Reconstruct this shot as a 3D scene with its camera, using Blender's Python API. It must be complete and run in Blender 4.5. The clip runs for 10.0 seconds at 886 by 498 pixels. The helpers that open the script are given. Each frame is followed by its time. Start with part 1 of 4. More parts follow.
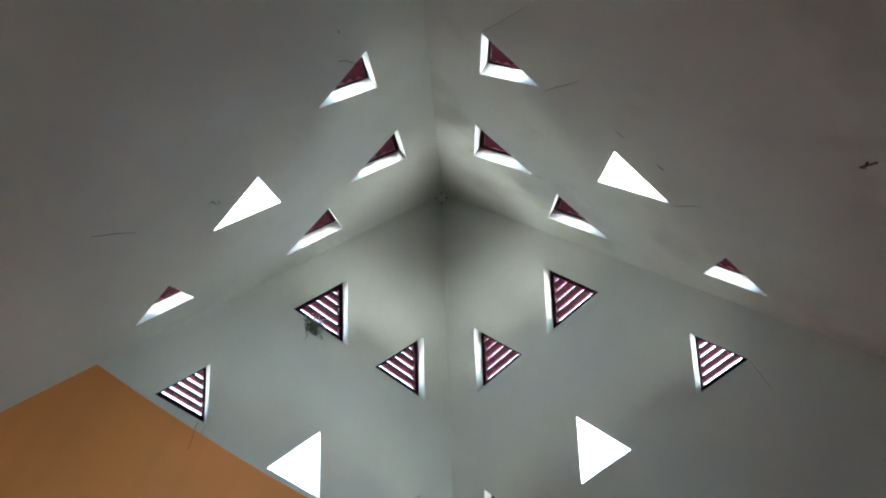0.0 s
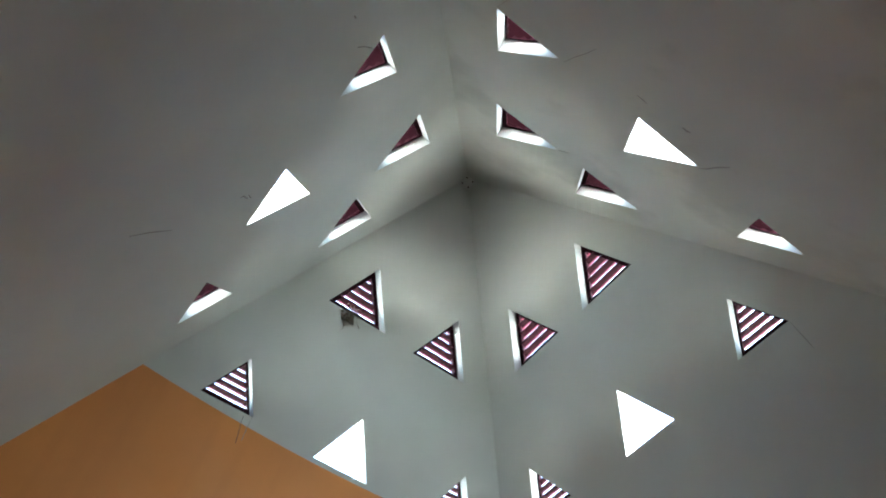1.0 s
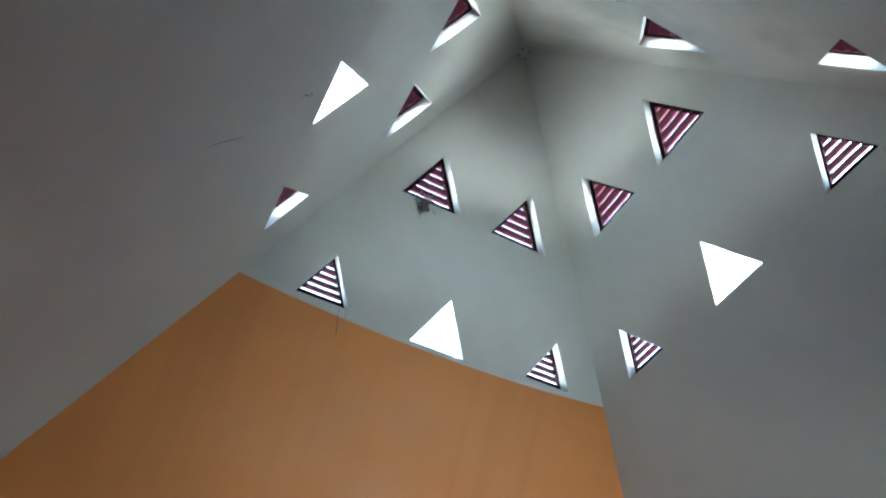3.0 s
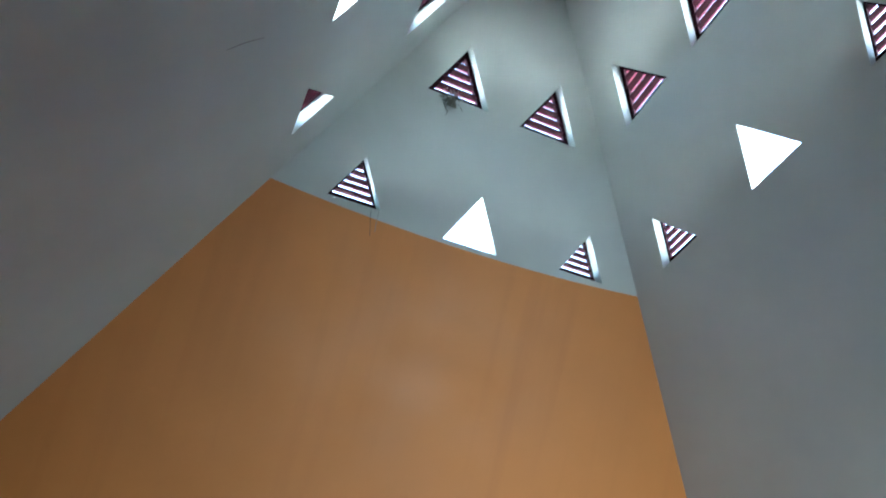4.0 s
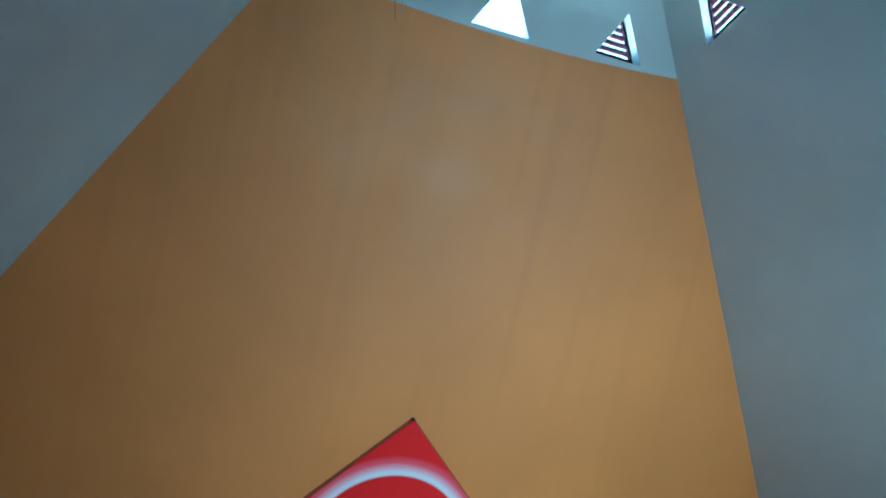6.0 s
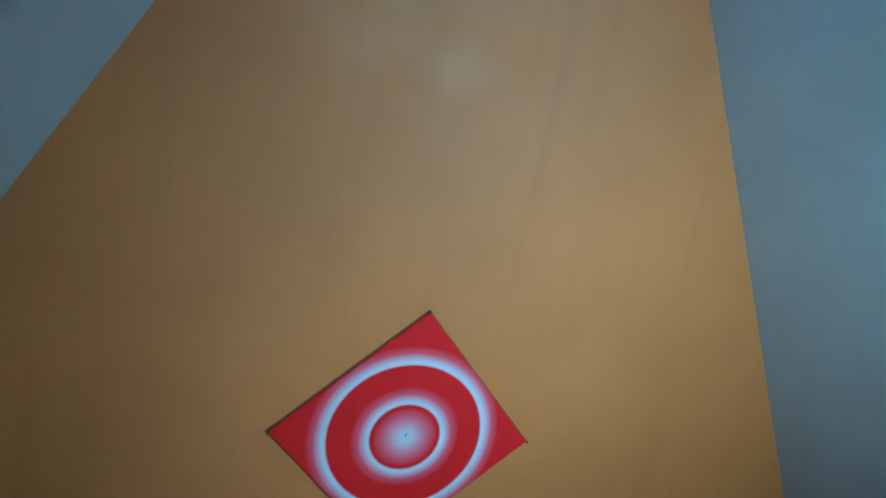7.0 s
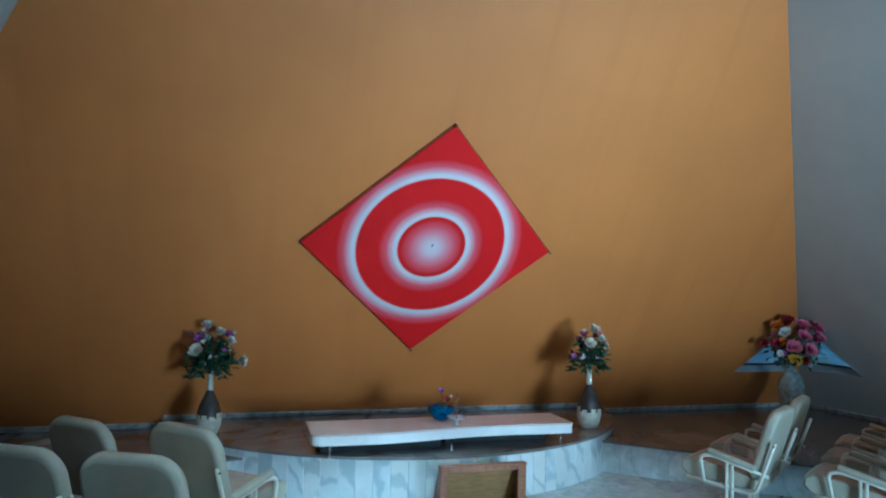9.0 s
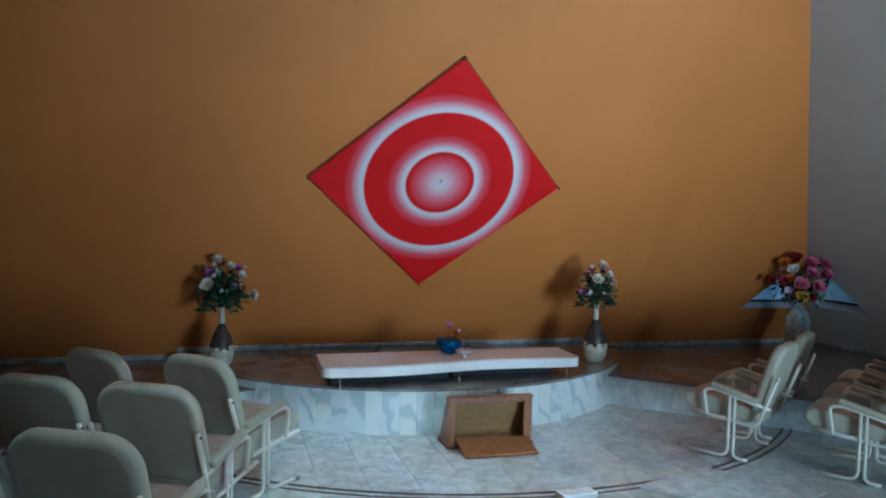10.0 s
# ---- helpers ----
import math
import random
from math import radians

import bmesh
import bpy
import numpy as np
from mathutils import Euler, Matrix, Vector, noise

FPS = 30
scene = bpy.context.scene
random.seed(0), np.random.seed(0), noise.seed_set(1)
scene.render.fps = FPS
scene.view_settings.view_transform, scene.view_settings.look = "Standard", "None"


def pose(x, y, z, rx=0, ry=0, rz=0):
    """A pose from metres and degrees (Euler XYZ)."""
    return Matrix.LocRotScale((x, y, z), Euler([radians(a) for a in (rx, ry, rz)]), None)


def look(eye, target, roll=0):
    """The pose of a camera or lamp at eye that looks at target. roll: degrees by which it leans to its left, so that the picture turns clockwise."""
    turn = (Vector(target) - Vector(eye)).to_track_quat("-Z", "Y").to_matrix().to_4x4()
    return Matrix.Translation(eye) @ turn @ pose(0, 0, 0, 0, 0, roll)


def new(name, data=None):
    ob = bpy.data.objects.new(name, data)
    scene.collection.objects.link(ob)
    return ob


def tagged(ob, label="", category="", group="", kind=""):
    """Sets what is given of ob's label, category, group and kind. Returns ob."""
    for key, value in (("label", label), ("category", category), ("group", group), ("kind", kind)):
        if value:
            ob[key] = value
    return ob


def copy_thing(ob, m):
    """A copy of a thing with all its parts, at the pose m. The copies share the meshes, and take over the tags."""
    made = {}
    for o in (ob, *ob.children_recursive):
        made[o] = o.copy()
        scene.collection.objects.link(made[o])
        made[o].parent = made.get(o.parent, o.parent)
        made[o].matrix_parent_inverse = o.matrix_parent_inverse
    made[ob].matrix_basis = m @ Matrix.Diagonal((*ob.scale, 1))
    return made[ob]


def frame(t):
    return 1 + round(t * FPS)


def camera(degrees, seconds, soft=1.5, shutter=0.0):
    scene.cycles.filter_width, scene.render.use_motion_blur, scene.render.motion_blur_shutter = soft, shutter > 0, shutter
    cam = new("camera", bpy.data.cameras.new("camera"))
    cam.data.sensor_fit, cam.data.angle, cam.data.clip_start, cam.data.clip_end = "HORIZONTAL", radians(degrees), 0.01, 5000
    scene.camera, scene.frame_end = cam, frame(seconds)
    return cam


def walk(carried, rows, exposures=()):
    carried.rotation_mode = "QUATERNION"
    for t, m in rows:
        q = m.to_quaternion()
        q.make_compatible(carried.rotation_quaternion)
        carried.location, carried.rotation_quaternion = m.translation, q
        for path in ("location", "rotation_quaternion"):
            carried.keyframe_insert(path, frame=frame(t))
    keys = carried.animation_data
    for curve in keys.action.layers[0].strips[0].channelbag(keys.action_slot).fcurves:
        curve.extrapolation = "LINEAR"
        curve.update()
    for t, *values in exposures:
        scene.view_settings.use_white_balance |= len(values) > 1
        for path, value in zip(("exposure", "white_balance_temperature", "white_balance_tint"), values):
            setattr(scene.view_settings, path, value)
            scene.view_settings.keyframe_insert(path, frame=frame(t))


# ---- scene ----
from mathutils.geometry import delaunay_2d_cdt

# ---- camera: a hand-held tilt from the apex down to the stage ----
cam = camera(64.3, 10.0, soft=1.9, shutter=0.3)
PATH = [  # seconds, place, tilt from straight down, heading, lean
    (0.0, -1.895, -2.256, 1.911, 149.66, -40.52, 1.27),
    (0.5, -1.876, -2.234, 1.874, 149.60, -38.40, 1.43),
    (1.0, -1.862, -2.209, 1.849, 149.08, -35.86, 1.55),
    (1.5, -1.858, -2.194, 1.825, 147.97, -33.35, 1.52),
    (2.0, -1.858, -2.177, 1.803, 145.98, -30.82, 1.52),
    (2.5, -1.854, -2.155, 1.776, 143.60, -28.69, 1.60),
    (4.0, -1.834, -2.105, 1.718, 132.49, -23.29, 1.36),
    (4.5, -1.820, -2.075, 1.686, 128.81, -22.45, 1.42),
    (5.0, -1.806, -2.047, 1.657, 124.77, -21.66, 1.40),
    (5.5, -1.792, -2.022, 1.636, 121.02, -21.01, 1.40),
    (7.0, -1.774, -2.000, 1.625, 108.47, -19.27, 0.80),
    (7.5, -1.767, -1.998, 1.623, 104.60, -18.68, 1.00),
    (8.0, -1.762, -2.001, 1.621, 100.46, -18.07, 1.05),
    (8.5, -1.757, -2.008, 1.618, 96.84, -17.62, 1.08),
    (9.0, -1.752, -2.012, 1.615, 93.46, -17.19, 1.22),
    (9.5, -1.751, -2.010, 1.611, 90.67, -16.92, 1.33),
    (10.0, -1.749, -2.008, 1.608, 88.29, -16.61, 1.40),
]
EXPOSURES = [(0.0, 5.0, 5850, -7), (2.5, 5.0, 5600, -6), (4.5, 5.05, 4750, -14), (5.5, 5.05, 4250, -22), (7.0, 5.07, 3500, -28), (7.8, 5.1, 3550, -27), (9.0, 5.25, 4000, -19), (9.7, 5.32, 4350, -12), (10.0, 4.98, 4450, -11)]
walk(cam, [(t, pose(x, y, z, tilt, 0, heading) @ pose(0, 0, 0, 0, 0, lean)) for t, x, y, z, tilt, heading, lean in PATH], EXPOSURES)

# ---- daylight ----
world = bpy.data.worlds.new("sky")
scene.world = world
world.use_nodes = True
wn = world.node_tree
sky = wn.nodes.new("ShaderNodeTexSky")
sky.sky_type, sky.sun_disc = "NISHITA", False
sky.sun_elevation, sky.sun_rotation = radians(66), radians(163)
sky.air_density, sky.dust_density = 1.0, 4.0
wn.links.new(sky.outputs["Color"], wn.nodes["Background"].inputs["Color"])
wn.nodes["Background"].inputs["Strength"].default_value = 0.1
sun = new("sun", bpy.data.lights.new("sun", "SUN"))
sun.data.energy, sun.data.angle, sun.data.color = 4.4, radians(40), (1.0, 0.97, 0.93)
sun.matrix_world = look((0, 0, 112), (-14, 47.9, 0))
APEX = 8.0
SLOPE = {"front": 0.676, "right": 0.679, "back": 0.72, "left": 0.679}
# daylight that comes in by the entrance in the back wall, thrown up by the bright ground outside
door_light = new("entrance_daylight", bpy.data.lights.new("entrance_daylight", "AREA"))
door_light.data.shape, door_light.data.size, door_light.data.size_y = "RECTANGLE", 1.7, 1.9
door_light.data.energy, door_light.data.color = 2.1, (0.98, 0.98, 0.97)
door_light.matrix_world = look((2.0, -5.05, 1.05), (1.2, 2.6, 2.85))
door_light.data.spread = radians(66)


# ---- materials ----
def material(name, base, rough=0.6, metal=0.0, **kw):
    """Principled material with two scales of colour variation and a fine bump."""
    m = bpy.data.materials.new(name)
    m.use_nodes = True
    nt = m.node_tree
    b = nt.nodes["Principled BSDF"]
    b.inputs["Roughness"].default_value = rough
    b.inputs["Metallic"].default_value = metal
    geo = nt.nodes.new("ShaderNodeTexCoord")
    vec = geo.outputs["Object"]

    def noise_at(scale, detail=4, stretch=None):
        v = vec
        if stretch:
            mp = nt.nodes.new("ShaderNodeMapping")
            mp.inputs["Scale"].default_value = stretch
            nt.links.new(vec, mp.inputs["Vector"])
            v = mp.outputs["Vector"]
        n = nt.nodes.new("ShaderNodeTexNoise")
        n.inputs["Scale"].default_value, n.inputs["Detail"].default_value = scale, detail
        nt.links.new(v, n.inputs["Vector"])
        return n.outputs["Fac"]

    def ramp(fac, stops):
        r = nt.nodes.new("ShaderNodeValToRGB")
        while len(r.color_ramp.elements) < len(stops):
            r.color_ramp.elements.new(0.5)
        for e, (pos, col) in zip(r.color_ramp.elements, stops):
            e.position, e.color = pos, (*col, 1)
        nt.links.new(fac, r.inputs["Fac"])
        return r.outputs["Color"]

    def mix(fac, a, b_, mode="MIX"):
        x = nt.nodes.new("ShaderNodeMix")
        x.data_type, x.blend_type = "RGBA", mode
        for sock, val in ((x.inputs["Factor"], fac), (x.inputs["A"], a), (x.inputs["B"], b_)):
            if isinstance(val, (int, float)):
                sock.default_value = val
            elif isinstance(val, tuple):
                sock.default_value = (*val, 1)
            else:
                nt.links.new(val, sock)
        return x.outputs["Result"]

    d = kw.get("vary", 0.12)
    lo, hi = tuple(c * (1 - d) for c in base), tuple(min(1, c * (1 + d)) for c in base)
    col = ramp(noise_at(kw.get("scale", 3), 5, kw.get("stretch")), [(0.3, lo), (0.7, hi)])
    if "streak" in kw:  # runs and brush marks down the wall
        sc, tone, amount = kw["streak"]
        f = ramp(noise_at(1.0, 6, sc), [(0.52, (0, 0, 0)), (0.72, (amount,) * 3)])
        col = mix(f, col, tone)
    if "stain" in kw:  # blotches
        sc, tone, amount = kw["stain"]
        f = ramp(noise_at(sc, 6), [(0.55, (0, 0, 0)), (0.66, (amount,) * 3)])
        col = mix(f, col, tone)
    if "vein" in kw:
        sc, tone, amount = kw["vein"]
        w = nt.nodes.new("ShaderNodeTexWave")
        w.inputs["Scale"].default_value, w.inputs["Distortion"].default_value = sc, kw.get("twist", 14)
        w.inputs["Detail"].default_value, w.inputs["Detail Scale"].default_value = 4, 1.2
        mp = nt.nodes.new("ShaderNodeMapping")
        mp.inputs["Rotation"].default_value = (0.4, 0.5, 0.6)
        nt.links.new(vec, mp.inputs["Vector"])
        src = mp.outputs["Vector"]
        if kw.get("pieces"):  # each slab cut from another part of the block
            oi = nt.nodes.new("ShaderNodeObjectInfo")
            sh = nt.nodes.new("ShaderNodeVectorMath")
            sh.operation = "MULTIPLY_ADD"
            nt.links.new(oi.outputs["Random"], sh.inputs[0])
            sh.inputs[1].default_value = (37, 53, 29)
            nt.links.new(src, sh.inputs[2])
            src = sh.outputs["Vector"]
        nt.links.new(src, w.inputs["Vector"])
        f = ramp(w.outputs["Fac"], [(kw.get("sharp", 0.60), (0, 0, 0)), (0.97, (amount,) * 3)])
        col = mix(f, col, tone)
    if kw.get("pieces"):
        oi = nt.nodes.new("ShaderNodeObjectInfo")
        t = ramp(oi.outputs["Random"], [(0, (1 - kw["pieces"],) * 3), (0.5, (1, 1, 1)), (1, (1, 1 - 0.3 * kw["pieces"], 1 - 0.6 * kw["pieces"]))])
        col = mix(1.0, col, t, "MULTIPLY")
    nt.links.new(col, b.inputs["Base Color"])
    rr = nt.nodes.new("ShaderNodeMapRange")
    rr.inputs["To Min"].default_value, rr.inputs["To Max"].default_value = rough * 0.8, min(1, rough * 1.25)
    nt.links.new(noise_at(kw.get("scale", 3) * 2.7, 3), rr.inputs["Value"])
    nt.links.new(rr.outputs["Result"], b.inputs["Roughness"])
    bump = nt.nodes.new("ShaderNodeBump")
    bump.inputs["Strength"].default_value = kw.get("bump", 0.15)
    bump.inputs["Distance"].default_value = kw.get("relief", 0.004)
    nt.links.new(noise_at(kw.get("grain", 60), 4, kw.get("stretch")), bump.inputs["Height"])
    nt.links.new(bump.outputs["Normal"], b.inputs["Normal"])
    return m


WHITE_PAINT = material("white wall paint", (0.56, 0.56, 0.53), 0.7, vary=0.06, scale=1.1, grain=26, bump=0.2, relief=0.006,
                       stain=(0.9, (0.52, 0.52, 0.49), 0.45))
STAINED_PAINT = material("stained white wall paint", (0.55, 0.55, 0.515), 0.7, vary=0.07, scale=1.1, grain=26, bump=0.2, relief=0.006,
                         stain=(1.5, (0.34, 0.34, 0.32), 0.4))
REVEAL = material("white reveal paint", (0.56, 0.57, 0.565), 0.7, vary=0.06, scale=6, grain=40, bump=0.2)
ORANGE = material("orange wall paint", (0.61, 0.225, 0.044), 0.55, vary=0.07, scale=0.9, grain=34, bump=0.18, relief=0.005,
                  streak=((5.0, 0.3, 0.22), (0.52, 0.18, 0.036), 0.4))
ORANGE.node_tree.nodes["Principled BSDF"].inputs["Specular IOR Level"].default_value = 0.6
OUTSIDE = material("weathered outer render", (0.5, 0.47, 0.43), 0.9, vary=0.15, scale=1.5)
# maroon for frame bars and shaded slat parts, rose for the slats' lit parts
FRAME_AND_SLAT_SHADE = material("dark maroon of frames and shaded slats", (0.022, 0.003, 0.007), 0.75, vary=0.2, scale=14, grain=80)
SLAT_LIT = material("rose tone for the lit part of a slat", (0.15, 0.03, 0.055), 0.4, vary=0.15, scale=14, grain=80)
SLAT_LIT.node_tree.nodes["Principled BSDF"].inputs["Specular IOR Level"].default_value = 0.2
FRAME_AND_SLAT_SHADE.node_tree.nodes["Principled BSDF"].inputs["Specular IOR Level"].default_value = 0.1
MARBLE = material("pale blue-grey marble", (0.57, 0.62, 0.63), 0.07, vary=0.22, scale=9.0, vein=(1.6, (0.30, 0.33, 0.36), 0.32), sharp=0.8, twist=22, bump=0.03, pieces=0.24,
                  stain=(5.5, (0.42, 0.45, 0.47), 0.4))
STAGE_MARBLE = material("white marble with blue-grey veins", (0.74, 0.775, 0.775), 0.16, vary=0.12, scale=3.0, vein=(1.1, (0.36, 0.45, 0.50), 0.55), sharp=0.72, twist=16, bump=0.03, pieces=0.12,
                        stain=(2.2, (0.52, 0.60, 0.64), 0.55))
# brown base colour stands in for the orange wall mirrored in pale marble
REFLECTION_TOP = material("polished marble with wall reflection in its brown", (0.23, 0.205, 0.19), 0.17, vary=0.3, scale=2.0, vein=(0.9, (0.14, 0.12, 0.11), 0.5), bump=0.03, pieces=0.15)
SKIRT = material("grey-white marble skirting", (0.6, 0.63, 0.64), 0.25, vary=0.2, scale=5, vein=(2.2, (0.28, 0.31, 0.32), 0.6), bump=0.05, pieces=0.3)
GROUT = material("grey grout", (0.50, 0.53, 0.53), 0.9, vary=0.2, scale=20)
INLAY = material("dark brown inlay strip", (0.07, 0.045, 0.035), 0.5, vary=0.3, scale=8)
CREAM = material("cream vinyl upholstery", (0.41, 0.385, 0.30), 0.5, vary=0.08, scale=7, grain=160, bump=0.25, relief=0.002, stain=(5, (0.47, 0.43, 0.33), 0.35))
SEAT_TOP = material("worn tan seat cloth", (0.36, 0.27, 0.21), 0.85, vary=0.15, scale=12, grain=220, bump=0.3, relief=0.002)
ENAMEL = material("cream enamelled tube", (0.70, 0.68, 0.58), 0.3, vary=0.06, scale=15, bump=0.05)
RUBBER = material("grey plastic foot", (0.3, 0.3, 0.29), 0.6)
WOOD = material("brown varnished wood", (0.22, 0.078, 0.024), 0.38, vary=0.3, scale=3, stretch=(14, 2, 14), grain=30, bump=0.12)
WOOD_TOP = material("dark stained wood", (0.07, 0.03, 0.016), 0.45, vary=0.3, scale=3, stretch=(2, 14, 14), grain=30, bump=0.12)
WOOD_IN = material("plain plywood lining", (0.36, 0.23, 0.09), 0.6, vary=0.18, scale=4, stretch=(3, 12, 12))
BENCH = material("white laminate", (0.80, 0.77, 0.75), 0.3, vary=0.04, scale=4, bump=0.04)
BENCH_TOP = material("polished beige bench top", (0.62, 0.52, 0.46), 0.4, vary=0.08, scale=3, bump=0.04)
# near-black that darkens the gap under the bench as its shadow would
BENCH_SHADE = material("black shade under bench", (0.012, 0.011, 0.012), 0.7)
STEEL = material("polished steel", (0.75, 0.75, 0.75), 0.2, 1.0, vary=0.05)
VASE_DARK = material("dark brown glazed clay", (0.055, 0.042, 0.036), 0.4, vary=0.3, scale=18, grain=60, bump=0.4)
VASE_CREAM = material("cream crackled clay", (0.68, 0.64, 0.52), 0.5, vary=0.18, scale=22, grain=50, bump=0.5, stain=(16, (0.42, 0.37, 0.27), 0.5))
VASE_BLUE = material("grey-blue mottled ceramic", (0.40, 0.48, 0.48), 0.22, vary=0.35, scale=26, grain=60, bump=0.2)
LEAF = material("dark green artificial leaf", (0.022, 0.06, 0.026), 0.5, vary=0.4, scale=20)
PALE_LEAF = material("pale green spray", (0.36, 0.46, 0.34), 0.6, vary=0.25, scale=30)
BLOSSOM = {
    "cream": material("cream petals", (0.74, 0.68, 0.56), 0.7, vary=0.12, scale=30),
    "white": material("white petals", (0.8, 0.8, 0.78), 0.7, vary=0.08, scale=30),
    "pink": material("pink petals", (0.62, 0.16, 0.28), 0.7, vary=0.2, scale=30),
    "mauve": material("mauve petals", (0.42, 0.12, 0.45), 0.7, vary=0.2, scale=30),
    "red": material("crimson petals", (0.33, 0.015, 0.035), 0.7, vary=0.25, scale=30),
    "orange": material("orange petals", (0.75, 0.24, 0.02), 0.7, vary=0.2, scale=30),
    "yellow": material("yellow petals", (0.75, 0.48, 0.03), 0.7, vary=0.2, scale=30),
}


def glass(name, tint, rough=0.03):
    m = bpy.data.materials.new(name)
    m.use_nodes = True
    b = m.node_tree.nodes["Principled BSDF"]
    b.inputs["Base Color"].default_value = (*tint, 1)
    b.inputs["Roughness"].default_value = rough
    b.inputs["Transmission Weight"].default_value = 1.0
    b.inputs["IOR"].default_value = 1.48
    return m


CRYSTAL, BLUE_GLASS = glass("clear crystal", (0.96, 0.98, 1)), glass("blue-green tinted glass", (0.03, 0.24, 0.55))
BLUE_GLASS.node_tree.nodes["Principled BSDF"].inputs["Transmission Weight"].default_value = 0.55
bowl_nodes = BLUE_GLASS.node_tree  # green streaks in the blue
streaks, tones = bowl_nodes.nodes.new("ShaderNodeTexNoise"), bowl_nodes.nodes.new("ShaderNodeValToRGB")
streaks.inputs["Scale"].default_value = 9
for stop, at, tone in zip(tones.color_ramp.elements, (0.46, 0.60), ((0.02, 0.20, 0.62, 1), (0.005, 0.10, 0.07, 1))):
    stop.position, stop.color = at, tone
bowl_nodes.links.new(streaks.outputs["Fac"], tones.inputs["Fac"])
bowl_nodes.links.new(tones.outputs["Color"], bowl_nodes.nodes["Principled BSDF"].inputs["Base Color"])
PRESSED = glass("pressed white glass", (0.95, 0.97, 1.0), 0.25)
PRESSED.node_tree.nodes["Principled BSDF"].inputs["Transmission Weight"].default_value = 0.5


def ring_paint():
    """Red square with soft white rings: bright heart, two rings sharp on the inside and fading outwards."""
    m = bpy.data.materials.new("red and white ring painting")
    m.use_nodes = True
    nt = m.node_tree
    b = nt.nodes["Principled BSDF"]
    tc = nt.nodes.new("ShaderNodeTexCoord")
    ln = nt.nodes.new("ShaderNodeVectorMath")
    ln.operation = "LENGTH"
    flat = nt.nodes.new("ShaderNodeVectorMath")
    flat.operation = "MULTIPLY"
    flat.inputs[1].default_value = (1, 1, 0)
    nt.links.new(tc.outputs["Object"], flat.inputs[0])
    nt.links.new(flat.outputs["Vector"], ln.inputs[0])
    red, white = (0.66, 0.006, 0.010), (0.82, 0.73, 0.75)
    r = nt.nodes.new("ShaderNodeValToRGB")
    r.color_ramp.interpolation = "LINEAR"
    rose, deep = (0.76, 0.46, 0.52), (0.72, 0.11, 0.15)
    stops = [(0.0, white), (0.07, (0.78, 0.60, 0.65)), (0.14, (0.74, 0.30, 0.36)), (0.21, deep), (0.285, red), (0.305, red), (0.318, white), (0.342, white), (0.365, rose), (0.41, deep), (0.48, red),
             (0.672, red), (0.688, white), (0.712, white), (0.74, rose), (0.785, deep), (0.85, red)]
    while len(r.color_ramp.elements) < len(stops):
        r.color_ramp.elements.new(0.5)
    for e, (p, c) in zip(r.color_ramp.elements, stops):
        e.position, e.color = p, (*c, 1)
    nt.links.new(ln.outputs["Value"], r.inputs["Fac"])
    n = nt.nodes.new("ShaderNodeTexNoise")
    n.inputs["Scale"].default_value = 5
    mx = nt.nodes.new("ShaderNodeMix")
    mx.data_type, mx.blend_type = "RGBA", "OVERLAY"
    mx.inputs["Factor"].default_value = 0.08
    nt.links.new(tc.outputs["Object"], n.inputs["Vector"])
    nt.links.new(r.outputs["Color"], mx.inputs["A"])
    nt.links.new(n.outputs["Fac"], mx.inputs["B"])
    nt.links.new(mx.outputs["Result"], b.inputs["Base Color"])
    b.inputs["Roughness"].default_value = 0.6
    b.inputs["Specular IOR Level"].default_value = 0.2
    bp = nt.nodes.new("ShaderNodeBump")
    bp.inputs["Strength"].default_value, bp.inputs["Distance"].default_value = 0.1, 0.002
    g = nt.nodes.new("ShaderNodeTexNoise")
    g.inputs["Scale"].default_value = 180
    nt.links.new(tc.outputs["Object"], g.inputs["Vector"])
    nt.links.new(g.outputs["Fac"], bp.inputs["Height"])
    nt.links.new(bp.outputs["Normal"], b.inputs["Normal"])
    return m


RINGS = ring_paint()


# ---- building helpers ----
def mesh_of(name, bm, *mats, smooth=False):
    bmesh.ops.recalc_face_normals(bm, faces=bm.faces)
    me = bpy.data.meshes.new(name)
    bm.to_mesh(me)
    bm.free()
    for m in mats:
        me.materials.append(m)
    if smooth:
        for p in me.polygons:
            p.use_smooth = True
    return me


def part(name, bm, mat, parent, label="", at=None, smooth=False):
    ob = new(name, mesh_of(name, bm, *(mat if isinstance(mat, tuple) else (mat,)), smooth=smooth))
    ob.parent = parent
    if at is not None:
        ob.matrix_local = at
    return tagged(ob, label)


def thing(name, at, label, category, group="", kind=""):
    ob = new(name)
    ob.empty_display_size = 0.1
    ob.matrix_world = at
    return tagged(ob, label, category, group, kind)


def box(x0, y0, z0, x1, y1, z1, bevel=0.0, bm=None, seg=2):
    own = bm is None
    b = bmesh.new()
    bmesh.ops.create_cube(b, size=1, matrix=Matrix.Translation(((x0 + x1) / 2, (y0 + y1) / 2, (z0 + z1) / 2)) @ Matrix.Diagonal((x1 - x0, y1 - y0, z1 - z0, 1)))
    if bevel:
        bmesh.ops.bevel(b, geom=b.edges[:], offset=bevel, segments=seg, profile=0.5, affect="EDGES")
    if own:
        return b
    join(bm, b)
    return bm


def join(bm, other):
    me = bpy.data.meshes.new("t")
    other.to_mesh(me)
    other.free()
    bm.from_mesh(me)
    bpy.data.meshes.remove(me)
    return bm


